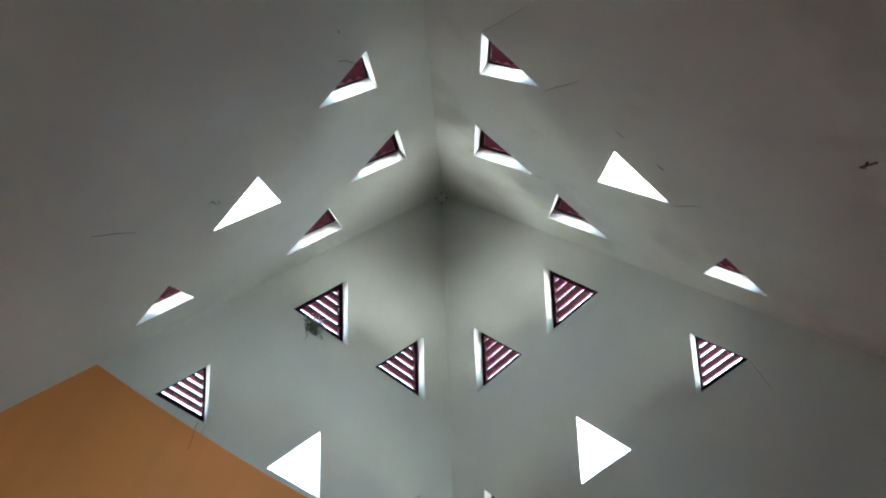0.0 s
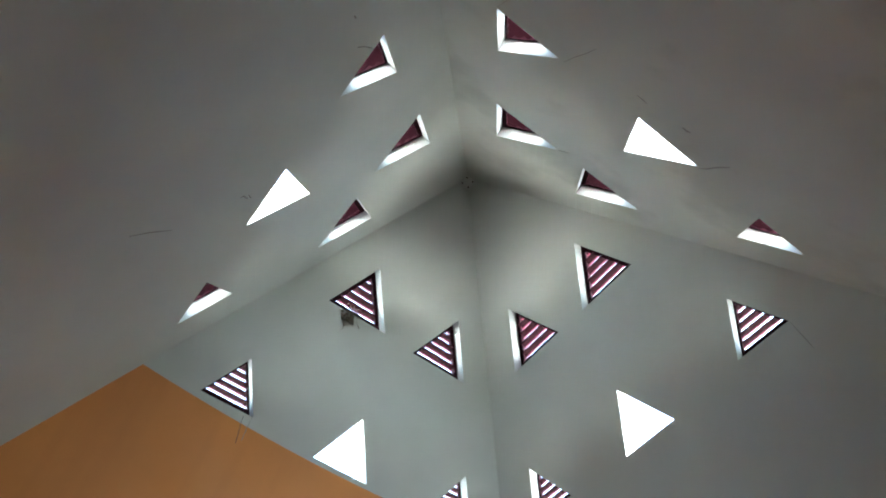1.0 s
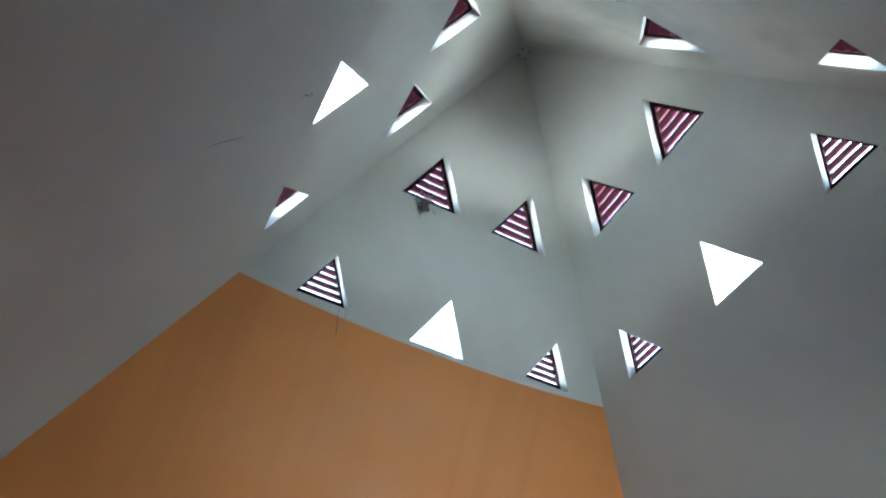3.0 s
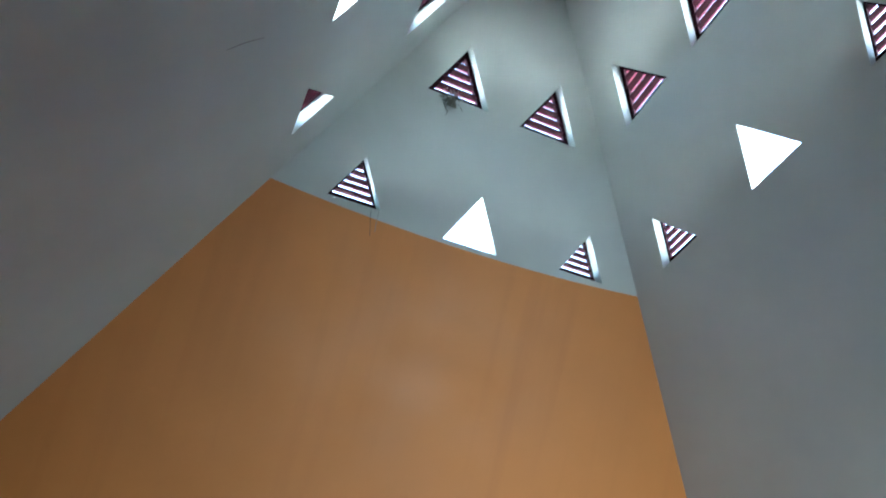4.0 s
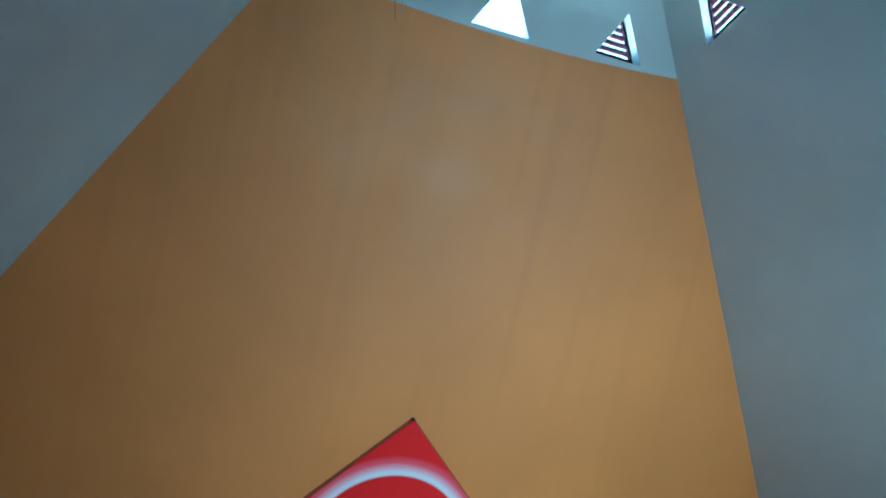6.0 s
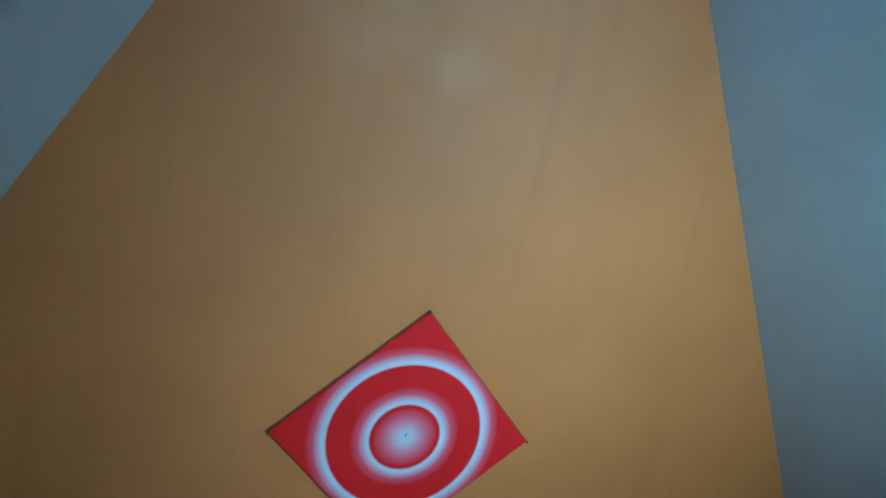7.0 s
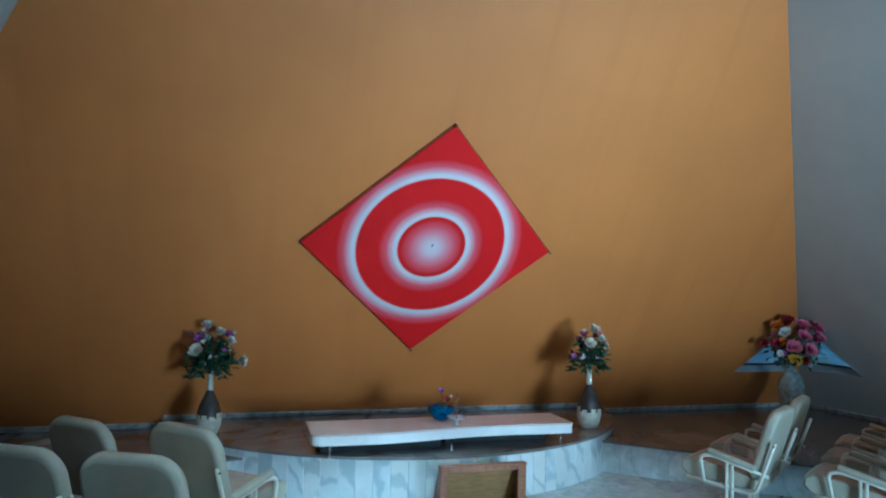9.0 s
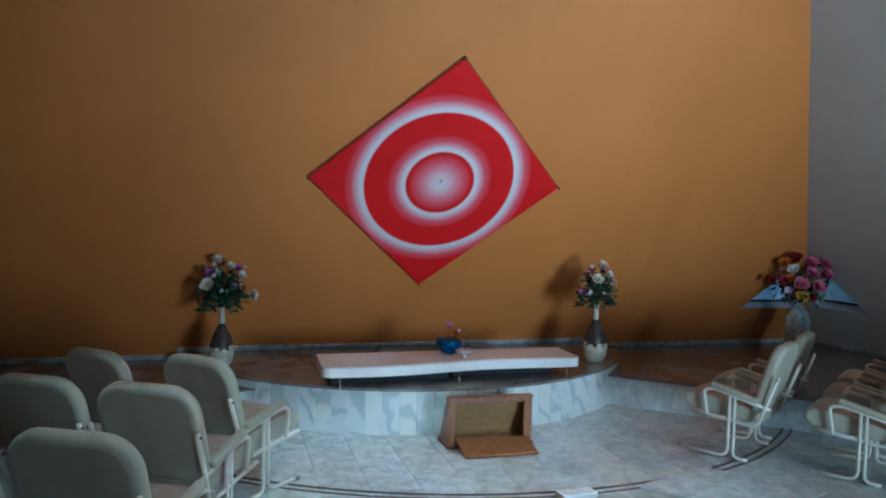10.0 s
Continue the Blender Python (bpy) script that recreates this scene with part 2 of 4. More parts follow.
def tube(points, r, sides=8, bm=None, radii=None):
    """A round tube along a line of points."""
    bm = bm or bmesh.new()
    pts = [Vector(p) for p in points]
    rings = []
    side = None
    for i, p in enumerate(pts):
        d = (pts[min(i + 1, len(pts) - 1)] - pts[max(i - 1, 0)]).normalized()
        if side is None:
            side = d.orthogonal().normalized()
        side = (side - side.dot(d) * d).normalized()
        up = d.cross(side)
        rr = radii[i] if radii else r
        rings.append([bm.verts.new(p + rr * (math.cos(a) * side + math.sin(a) * up)) for a in (2 * math.pi * j / sides for j in range(sides))])
    for a, b in zip(rings, rings[1:]):
        for j in range(sides):
            bm.faces.new((a[j], a[(j + 1) % sides], b[(j + 1) % sides], b[j]))
    bm.faces.new(rings[0])
    bm.faces.new(rings[-1])
    return bm


def rounded(points, r, n=5):
    """The same line with its corners rounded."""
    pts = [Vector(p) for p in points]
    out = [pts[0]]
    for a, b, c in zip(pts, pts[1:], pts[2:]):
        u, v = (a - b), (c - b)
        k = min(r, u.length * 0.48, v.length * 0.48)
        p, q = b + u.normalized() * k, b + v.normalized() * k
        out += [(1 - t) ** 2 * p + 2 * t * (1 - t) * b + t * t * q for t in (i / n for i in range(n + 1))]
    return out + [pts[-1]]


def lathe(profile, sides=28, bm=None):
    bm = bm or bmesh.new()
    rings = [[bm.verts.new((r * math.cos(2 * math.pi * j / sides), r * math.sin(2 * math.pi * j / sides), z)) for j in range(sides)] for r, z in profile]
    for a, b in zip(rings, rings[1:]):
        for j in range(sides):
            bm.faces.new((a[j], a[(j + 1) % sides], b[(j + 1) % sides], b[j]))
    bm.faces.new(rings[0])
    bm.faces.new(rings[-1])
    return bm


def slab(outline, z0, z1, bevel=0.0, seg=2):
    """A flat slab with the given outline."""
    bm = bmesh.new()
    lo = [bm.verts.new((x, y, z0)) for x, y in outline]
    hi = [bm.verts.new((x, y, z1)) for x, y in outline]
    n = len(outline)
    bm.faces.new(lo)
    top = bm.faces.new(hi)
    for i in range(n):
        bm.faces.new((lo[i], lo[(i + 1) % n], hi[(i + 1) % n], hi[i]))
    if bevel:
        bmesh.ops.bevel(bm, geom=list(top.edges), offset=bevel, segments=seg, profile=0.5, affect="EDGES")
    return bm


# ---- the pyramid ----
THICK = 0.16
AXES = {"front": ((0, 1), (1, 0)), "right": ((1, 0), (0, -1)), "back": ((0, -1), (-1, 0)), "left": ((-1, 0), (0, 1))}
SIDES = {"front": ("left", "right"), "right": ("front", "back"), "back": ("right", "left"), "left": ("back", "front")}


def on_face(face, s, z, out=0.0):
    """A point of a face's inner surface, s metres along it and z up, moved outwards."""
    (nx, ny), (ex, ey) = AXES[face]
    k = SLOPE[face]
    d = k * (APEX - z)
    h = math.hypot(1, k)
    return Vector((nx * d + ex * s + nx * out / h, ny * d + ey * s + ny * out / h, z + out * k / h))


def face_frame(face, s, z, out=0.0):
    """A frame on a face: x along it, y up the slope, z inwards."""
    (nx, ny), (ex, ey) = AXES[face]
    k = SLOPE[face]
    h = math.hypot(1, k)
    x, y, n = Vector((ex, ey, 0)), Vector((-nx * k / h, -ny * k / h, 1 / h)), Vector((-nx / h, -ny / h, -k / h))
    m = Matrix((x, y, n)).transposed().to_4x4()
    return Matrix.Translation(on_face(face, s, z, out)) @ m


# triangular openings: top, base left, base right as (along, height)
UPPER = ((-0.416, 6.901), (-0.688, 6.498), (-0.135, 6.498))
LOWER = ((-1.026, 5.941), (-1.240, 5.632), (-0.809, 5.632))
MIDDLE = ((0.0, 5.960), (-0.241, 5.604), (0.241, 5.604))
SHIFT = {  # each opening's own unevenness
    "front": ((0.025, 0.015), (0.05, -0.003), (0.04, -0.016), (0.023, -0.022), (0.015, -0.034)),
    "right": ((0.028, 0.011), (0.044, 0.008), (0.007, -0.015), (0.088, 0.001), (0.029, -0.01)),
    "back": ((0.002, -0.048), (-0.035, -0.036), (-0.027, -0.017), (-0.045, 0.002), (-0.041, -0.004)),
    "left": ((-0.028, 0.012), (-0.031, 0.04), (0.016, 0.042), (-0.027, 0.024), (0.007, 0.047)),
}


def mirror(tri):
    (a, b), (c, d), (e, f) = tri
    return ((-a, b), (-e, f), (-c, d))


def openings(face):
    tris = [UPPER, mirror(UPPER), LOWER, mirror(LOWER), MIDDLE]
    return [tuple((s + ds, z + dz) for s, z in tri) for tri, (ds, dz) in zip(tris, SHIFT[face])]


LOW_WINDOW = {"front": ((4.36, 1.2), (3.97, 0.75), (4.75, 0.75)), "right": ((-4.36, 1.22), (-4.75, 0.78), (-4.0, 0.78))}
ENTRANCE = ((-2.9, 0.0), (-2.9, 2.05), (-1.1, 2.05), (-1.1, 0.0))
ORANGE_TOP = 5.6


def paint_line(s):
    """The slightly sagging upper edge of the orange paint."""
    return ORANGE_TOP - 0.062 * (1 - (s / 1.63) ** 2)


def wall(face, name, label):
    k = SLOPE[face]
    kl, kr = (SLOPE[f] for f in SIDES[face])
    holes = [list(t) for t in openings(face)]
    if face in LOW_WINDOW:
        holes.append(list(LOW_WINDOW[face]))
    bm = bmesh.new()
    loops = {}
    for layer in (0, 1):
        g = THICK if layer else 0.0
        rise = g * math.hypot(1, k) / k
        top = APEX + rise
        z0 = -0.05
        outline = [(0.0, top), (-kl * (top - z0), z0), (kr * (top - z0), z0)]
        if face == "back":
            (a, b, c, d) = ENTRANCE
            outline = [(0.0, top), (-kl * (top - z0), z0), (a[0], z0), b, c, (d[0], z0), (kr * (top - z0), z0)]
        pts = [Vector(p) for p in outline]
        edges = [(i, (i + 1) % len(pts)) for i in range(len(pts))]
        for h in holes:
            n = len(pts)
            pts += [Vector(p) for p in h]
            edges += [(n + i, n + (i + 1) % len(h)) for i in range(len(h))]
        if face == "front" and not layer:
            n = len(pts)
            ends = kl * (APEX - ORANGE_TOP)
            line = [Vector((ends * f, paint_line(ends * f))) for f in np.linspace(-1, 1, 17)]
            pts += line
            edges += [(n + i, n + i + 1) for i in range(16)]
        vs, _, tris, *_ = delaunay_2d_cdt(pts, edges, [], 1, 1e-5)

        def inside(p, tri):
            q = [Vector(t) for t in tri]
            return all((q[(i + 1) % len(q)] - q[i]).cross(p - q[i]) >= 0 for i in range(len(q))) or all((q[(i + 1) % len(q)] - q[i]).cross(p - q[i]) <= 0 for i in range(len(q)))

        if layer:
            (nx, ny), (ex, ey) = AXES[face]
            made = []
            for s, z in vs:
                if any((Vector((s, z)) - Vector(p)).length < 1e-4 for h in holes for p in h):
                    made.append(bm.verts.new(on_face(face, s, z, THICK)))
                else:
                    d = k * (top - z)
                    made.append(bm.verts.new((nx * d + ex * s, ny * d + ey * s, z)))
        else:
            made = [bm.verts.new(on_face(face, s, z)) for s, z in vs]
        for t in tris:
            c = sum((vs[i] for i in t), Vector((0, 0))) / len(t)
            if any(inside(c, h) for h in holes):
                continue
            if face == "back" and inside(c, [(ENTRANCE[0][0], z0), ENTRANCE[1], ENTRANCE[2], (ENTRANCE[3][0], z0)]):
                continue
            f = bm.faces.new([made[i] for i in t])
            f.material_index = 3 if layer else (1 if face == "front" and c.y < paint_line(c.x) else 0)
        loops[layer] = (vs, made)
    for h in holes + ([[(ENTRANCE[0][0], -0.05), ENTRANCE[1], ENTRANCE[2], (ENTRANCE[3][0], -0.05)]] if face == "back" else []):
        ring = []
        for layer in (0, 1):
            vs, made = loops[layer]
            ring.append([min(zip(vs, made), key=lambda vm: (vm[0] - Vector(p)).length)[1] for p in h])
        for i in range(len(h)):
            j = (i + 1) % len(h)
            f = bm.faces.new((ring[0][i], ring[0][j], ring[1][j], ring[1][i]))
            f.material_index = 2
    ob = new(name, mesh_of(name, bm, STAINED_PAINT if face == "back" else WHITE_PAINT, ORANGE, REVEAL, OUTSIDE))
    return tagged(ob, label, "wall", kind="structure")


WALLS = {
    "front": wall("front", "wall_north", "leaning wall painted orange below and off-white above"),
    "right": wall("right", "wall_east", "leaning off-white plastered wall with triangular openings"),
    "back": wall("back", "wall_south", "leaning off-white plastered wall with stains and triangular openings"),
    "left": wall("left", "wall_west", "leaning off-white plastered wall with triangular openings"),
}


def tri_prism(tri, d0, d1, face):
    bm = bmesh.new()
    a = [bm.verts.new(on_face(face, s, z, d0)) for s, z in tri]
    b = [bm.verts.new(on_face(face, s, z, d1)) for s, z in tri]
    return bm, a, b


def louvre(face, tri, slats, bar):
    """A fixed louvre at the outer side of a triangular opening."""
    t, l, r = (Vector(p) for p in tri)
    base = (l + r) / 2
    m = face_frame(face, base.x, base.y, 0)
    ob = thing("louvre_window", m, "triangular opening with dark red painted louvre slats in white reveals", "window", "louvred triangular openings")
    h2 = math.hypot(1, SLOPE[face])
    height = (t.y - base.y) * h2
    half = (r.x - l.x) / 2
    lean = t.x - base.x
    facing_sun = face in ("left", "back")  # there the louvres sit further in, with flatter slats
    out = -THICK + (0.055 if facing_sun else 0.035)

    def edge_at(v):  # left and right end of a slat at v up the slope
        f = v / height
        return -half + (lean + half) * f, half + (lean - half) * f

    # frame bars
    bars = (("frame_bar", (-half, 0), (half, 0)), ("frame_bar", (half, 0), (lean, height)), ("frame_bar", (lean, height), (-half, 0)))
    for name, p, q in bars:
        p, q = Vector(p), Vector(q)
        d = (q - p).normalized()
        n = Vector((-d.y, d.x))
        w = bar if p.y != q.y else 0.012
        bm = bmesh.new()
        vs = []
        for zz in (out - 0.02, out + 0.02):
            for a in (p, q):
                for o in (0, w):
                    e = a + n * o + (d * w * 1.2 * (1 if a is p else -1) if o else Vector((0, 0)))
                    vs.append(bm.verts.new((e.x, e.y, zz)))
        for idx in ((0, 1, 3, 2), (4, 5, 7, 6), (0, 1, 5, 4), (2, 3, 7, 6), (0, 2, 6, 4), (1, 3, 7, 5)):
            bm.faces.new([vs[i] for i in idx])
        part(name, bm, FRAME_AND_SLAT_SHADE, ob, "dark maroon frame bar")
    step = height / (slats + 0.6)
    for i in range(slats):
        v = (i + 0.55) * step
        a, b = edge_at(v + 0.012)
        if b - a < 0.03:
            continue
        w, th, tilt = step * (0.72 if facing_sun else 0.92), 0.008, radians(45 if facing_sun else 50)
        c, s = math.cos(tilt), math.sin(tilt)
        # light and shade put into each slat's colour: inner part dark, outer strip rose
        for name, mat, u0, u1, label in (("slat", FRAME_AND_SLAT_SHADE, -0.27 * w, w / 2, "inner part of a slat in shaded maroon"), ("outer_lip", SLAT_LIT, -w / 2, -0.271 * w, "outer strip of a slat in its lit rose tone")):
            bm = bmesh.new()
            vs = []
            for end in (0, 1):  # ends cut along the sloping sides
                for u, o in ((u0, -th / 2), (u1, -th / 2), (u1, th / 2), (u0, th / 2)):
                    vv = v + u * c - o * s
                    vs.append(bm.verts.new((edge_at(min(max(vv, 0.004), height * 0.99))[end] + (0.004, -0.004)[end], vv, out + u * s + o * c)))
            for idx in ((0, 1, 2, 3), (4, 5, 6, 7), (0, 1, 5, 4), (1, 2, 6, 5), (2, 3, 7, 6), (3, 0, 4, 7)):
                bm.faces.new([vs[i2] for i2 in idx])
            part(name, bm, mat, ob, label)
    return ob


for face in ("front", "right", "back", "left"):
    for i, tri in enumerate(openings(face)):
        if i < 4:
            louvre(face, tri, 6, 0.034 if i < 2 else 0.014)

# ---- floor, platform and stage ----
ground = new("ground", mesh_of("ground", slab([(-400, -400), (400, -400), (400, 400), (-400, 400)], -0.5, -0.3), material("bare outdoor ground", (0.72, 0.69, 0.63), 0.95, vary=0.15, scale=0.3)))
tagged(ground, "pale bare ground outside the building", "ground", kind="structure")
floor = new("floor", mesh_of("floor", slab([(-5.7, -6.0), (5.7, -6.0), (5.7, 5.7), (-5.7, 5.7)], -0.3, -0.012), GROUT))
tagged(floor, "polished pale grey-blue marble floor with reflections", "floor", kind="structure")

# unseen closed box, added so that only the area lamp lights the entrance
porch_bm = box(0.7, -7.6, -0.3, 3.3, -7.45, 2.9)
box(0.55, -7.6, -0.3, 0.7, -4.6, 2.9, 0, porch_bm)
box(3.3, -7.6, -0.3, 3.45, -4.6, 2.9, 0, porch_bm)
box(0.55, -7.6, 2.9, 3.45, -4.1, 3.05, 0, porch_bm)
porch = new("porch", mesh_of("porch", porch_bm, OUTSIDE))
tagged(porch, "unseen closed porch added round the entrance to shut out daylight", "porch", kind="structure")

PLATFORM_Z, STAGE_Z = 0.28, 0.36
CX, CY, CR = 0.03, 5.52, 2.32  # the curved stage


def platform_edge():
    a = 1.63
    return [(-5.45, 0.02), (-a, 3.84), (a, 3.84), (5.45, 0.02)]


platform = new("platform", mesh_of("platform", slab(platform_edge() + [(5.45, 5.40), (-5.45, 5.40)], -0.01, PLATFORM_Z - 0.02), GROUT))
tagged(platform, "low marble platform along the walls round the stage", "platform", kind="structure")
ARC = [(CX + CR * math.cos(radians(a)), CY + CR * math.sin(radians(a))) for a in np.linspace(190, 350, 41)]
stage = new("stage", mesh_of("stage", slab([(x + (CX - x) * 0.008, y + (CY - y) * 0.008) for x, y in ARC], -0.01, STAGE_Z - 0.022), GROUT))
tagged(stage, "curved stage faced with pale veined marble slabs", "stage", kind="structure")


# ---- the hanging painting ----
def painting():
    ob = thing("square_painting", face_frame("front", 0.0, 2.03, -0.035), "red square painting of soft white rings hung on its corner", "painting")
    turn = pose(0, 0, 0, 0, 0, 45)
    half = 1.148 / math.sqrt(2)
    bm = box(-half, -half, -0.012, half, half, 0.012, 0.004)
    bm.transform(turn)
    part("canvas", bm, RINGS, ob)
    bm = bmesh.new()
    for i in range(4):
        b = box(-half - 0.008, -half - 0.008, -0.03, half + 0.008, -half + 0.03, -0.0125)
        b.transform(pose(0, 0, 0, 0, 0, 45 + 90 * i))
        join(bm, b)
    part("back_frame", bm, WOOD, ob, "dark wooden frame behind the canvas")
    for i in range(4):
        bm = lathe([(0.004, -0.03), (0.004, 0.02), (0.010, 0.022), (0.009, 0.03), (0.001, 0.033)], 10)
        a = radians(90 * i)
        bm.transform(Matrix.Translation((1.156 * math.cos(a), 1.156 * math.sin(a), 0)))
        part("peg", bm, VASE_DARK, ob, "dark fixing peg")
    part("knob", lathe([(0.001, 0.022), (0.008, 0.020), (0.012, 0.014), (0.012, 0.0)], 14), ENAMEL, ob, "tiny white knob at the heart")
    part("hook", tube([(0, 0.012, 0.013), (0, 0.026, 0.022), (0.004, 0.040, 0.020)], 0.004, 6), VASE_DARK, ob, "tiny dark hook over the knob")


painting()


# ---- chairs ----
def chair_master():
    ob = thing("armchair", pose(0, 0, 0), "cream vinyl hall chair with cream tubular frame and padded arms", "chair", "chairs facing the stage")
    # seat: a wedge cushion with a rounded front
    prof = [(-0.18, 0.275), (0.22, 0.308), (0.32, 0.322), (0.365, 0.36), (0.358, 0.415), (0.30, 0.442), (0.12, 0.425), (-0.08, 0.385), (-0.19, 0.36)]
    bm = bmesh.new()
    rings = []
    for x, inset in ((-0.235, 0.02), (-0.225, 0.004), (-0.15, 0.0), (0.15, 0.0), (0.225, 0.004), (0.235, 0.02)):
        cy = sum(p[0] for p in prof) / len(prof)
        cz = sum(p[1] for p in prof) / len(prof)
        rings.append([bm.verts.new((x, y + (cy - y) * inset * 4, z + (cz - z) * inset * 6)) for y, z in prof])
    for a, b in zip(rings, rings[1:]):
        for j in range(len(prof)):
            f = bm.faces.new((a[j], a[(j + 1) % len(prof)], b[(j + 1) % len(prof)], b[j]))
            if j in (5, 6, 7):
                f.material_index = 1
    bm.faces.new(rings[0])
    bm.faces.new(rings[-1])
    part("seat", bm, (CREAM, SEAT_TOP), ob, smooth=False)
    # backrest: a padded rounded board leaning back
    def outline(grow):
        pts = []
        for cx, cy, r, a0 in ((0.215, 0.05, 0.05, -90), (0.125, 0.365, 0.14, 0), (-0.125, 0.365, 0.14, 90), (-0.215, 0.05, 0.05, 180)):
            for i in range(9):
                a = radians(a0 + 90 * i / 8)
                pts.append((cx + (r + grow) * math.cos(a), cy + (r + grow) * math.sin(a)))
        return pts

    fine = outline(0.0)
    bm = bmesh.new()
    rings = [[bm.verts.new((x, y, z)) for x, y in outline(g)] for g, z in ((-0.030, -0.036), (-0.014, -0.034), (-0.004, -0.026), (0.0, -0.012), (0.0, 0.012), (-0.004, 0.026), (-0.014, 0.034), (-0.034, 0.038))]
    for a, b in zip(rings, rings[1:]):
        for j in range(len(a)):
            bm.faces.new((a[j], a[(j + 1) % len(a)], b[(j + 1) % len(a)], b[j]))
    bm.faces.new(rings[0])
    bm.faces.new(rings[-1])
    lean = pose(0, -0.15, 0.355, 90 + 16.5, 0, 0) @ Matrix.Diagonal((1.02, 1.0, 1.0, 1))
    back = part("backrest", bm, CREAM, ob, at=lean, smooth=True)
    for poly in back.data.polygons:  # the broad faces stay flat
        poly.use_smooth = poly.area < 0.02
    # piping round the backrest
    bm = tube([(x * 0.90, y * 0.90 + 0.026, -0.0365) for x, y in fine + [fine[0]]], 0.004, 6)
    part("piping", bm, CREAM, back)
    for s in (-1, 1):
        x = 0.275 * s
        # front post runs down into the long foot, up into the arm and round to the seat
        part("side_frame", tube(rounded([(x, 0.285, 0.018), (x, 0.022, 0.018), (x, 0.018, 0.46)], 0.07), 0.0125), ENAMEL, ob, smooth=True)
        part("side_frame", tube(rounded([(x, -0.115, 0.014), (x, -0.016, 0.014), (x, -0.018, 0.45)], 0.06), 0.0125), ENAMEL, ob, smooth=True)
        part("arm_frame", tube(rounded([(x * 1.03, -0.262, 0.400), (x, 0.115, 0.49), (x, 0.205, 0.48), (x, 0.175, 0.298)], 0.055), 0.0125), ENAMEL, ob, smooth=True)
        # the rail under the seat turns up behind it and carries the backrest
        part("back_bar", tube(rounded([(x * 0.98, 0.30, 0.312), (x * 0.98, 0.06, 0.285), (x * 1.02, -0.175, 0.262), (x * 1.05, -0.305, 0.635)], 0.07), 0.0125), ENAMEL, ob, smooth=True)
        part("bolt", tube([(x * 1.05, -0.298, 0.615), (x * 1.115, -0.298, 0.615)], 0.006), VASE_DARK, ob, "dark bolt")
        bm = box(-0.026, -0.20, -0.02, 0.026, 0.135, 0.02, 0.014, seg=3)
        bm.transform(pose(x, 0.02, 0.492, 14.0, 0, 0))
        part("arm_pad", bm, CREAM, ob, "padded cream arm", smooth=True)
        part("foot_cap", tube([(x, 0.265, 0.016), (x, 0.30, 0.016)], 0.0155), RUBBER, ob, "grey plastic cap")
    part("cross_bar", tube([(-0.275, 0.06, 0.292), (0.275, 0.06, 0.292)], 0.011), ENAMEL, ob, smooth=True)
    part("cross_bar", tube([(-0.262, -0.12, 0.262), (0.262, -0.12, 0.262)], 0.011), ENAMEL, ob, smooth=True)
    return ob


first = chair_master()
CHAIRS = [(-1.74, 2.44, -45), (-2.32, 2.74, -46), (-1.99, 1.79, -30), (-2.52, 2.07, -32), (-2.17, 1.04, -27),
          (1.92, 2.35, 34), (2.50, 2.78, 36), (2.44, 1.735, 35), (3.01, 2.16, 36), (3.58, 2.58, 36)]
first.matrix_world = pose(CHAIRS[0][0], CHAIRS[0][1], 0, 0, 0, CHAIRS[0][2])
for x, y, a in CHAIRS[1:]:
    copy_thing(first, pose(x, y, 0, 0, 0, a))


# ---- the low bench on the stage ----
def bench():
    z = STAGE_Z
    ob = thing("low_bench", pose(0, 3.6, z), "long low white bench with a wavy front on thin steel legs", "bench")
    fx = np.linspace(-1.02, 1.07, 25)
    fy = [-0.27 + 0.06 * x + 0.035 * math.sin(3.6 * x + 0.5) for x in fx]
    outline = list(zip(fx, fy))
    corner = [(-1.02 - 0.075 * math.sin(k * 0.314), fy[0] + 0.075 - 0.075 * math.cos(k * 0.314)) for k in range(5, 0, -1)]
    outline = corner + outline + [(1.10, -0.20), (1.12, 0.27), (-1.08, 0.25)]
    part("top", slab(outline, 0.168, 0.18, 0.006), BENCH_TOP, ob, "beige polished top")
    part("rim", slab([(x * 0.997, y * 0.99) for x, y in outline], 0.098, 0.1675, 0.003), BENCH, ob, "white laminate edge")
    for x in (-0.95, 0.02, 1.0):
        for y in (-0.225 + 0.05 * x, 0.18):
            part("leg", place(lathe([(0.016, 0.0), (0.016, 0.006), (0.009, 0.01), (0.009, 0.091), (0.02, 0.093), (0.02, 0.0978)], 12), x, y), STEEL, ob, "thin steel leg", smooth=True)
    # black boxes added in place of the shadow beneath the bench
    part("base_box", box(-1.0, -0.10, 0.0, -0.03, 0.20, 0.0975, 0.003), BENCH_SHADE, ob, "black box standing in for the shadow under the bench")
    part("base_box", box(0.05, 0.04, 0.0, 0.96, 0.22, 0.0975, 0.003), BENCH_SHADE, ob, "black box standing in for the shadow under the bench")


def place(bm, x, y, z=0.0):
    bm.transform(Matrix.Translation((x, y, z)))
    return bm


bench()


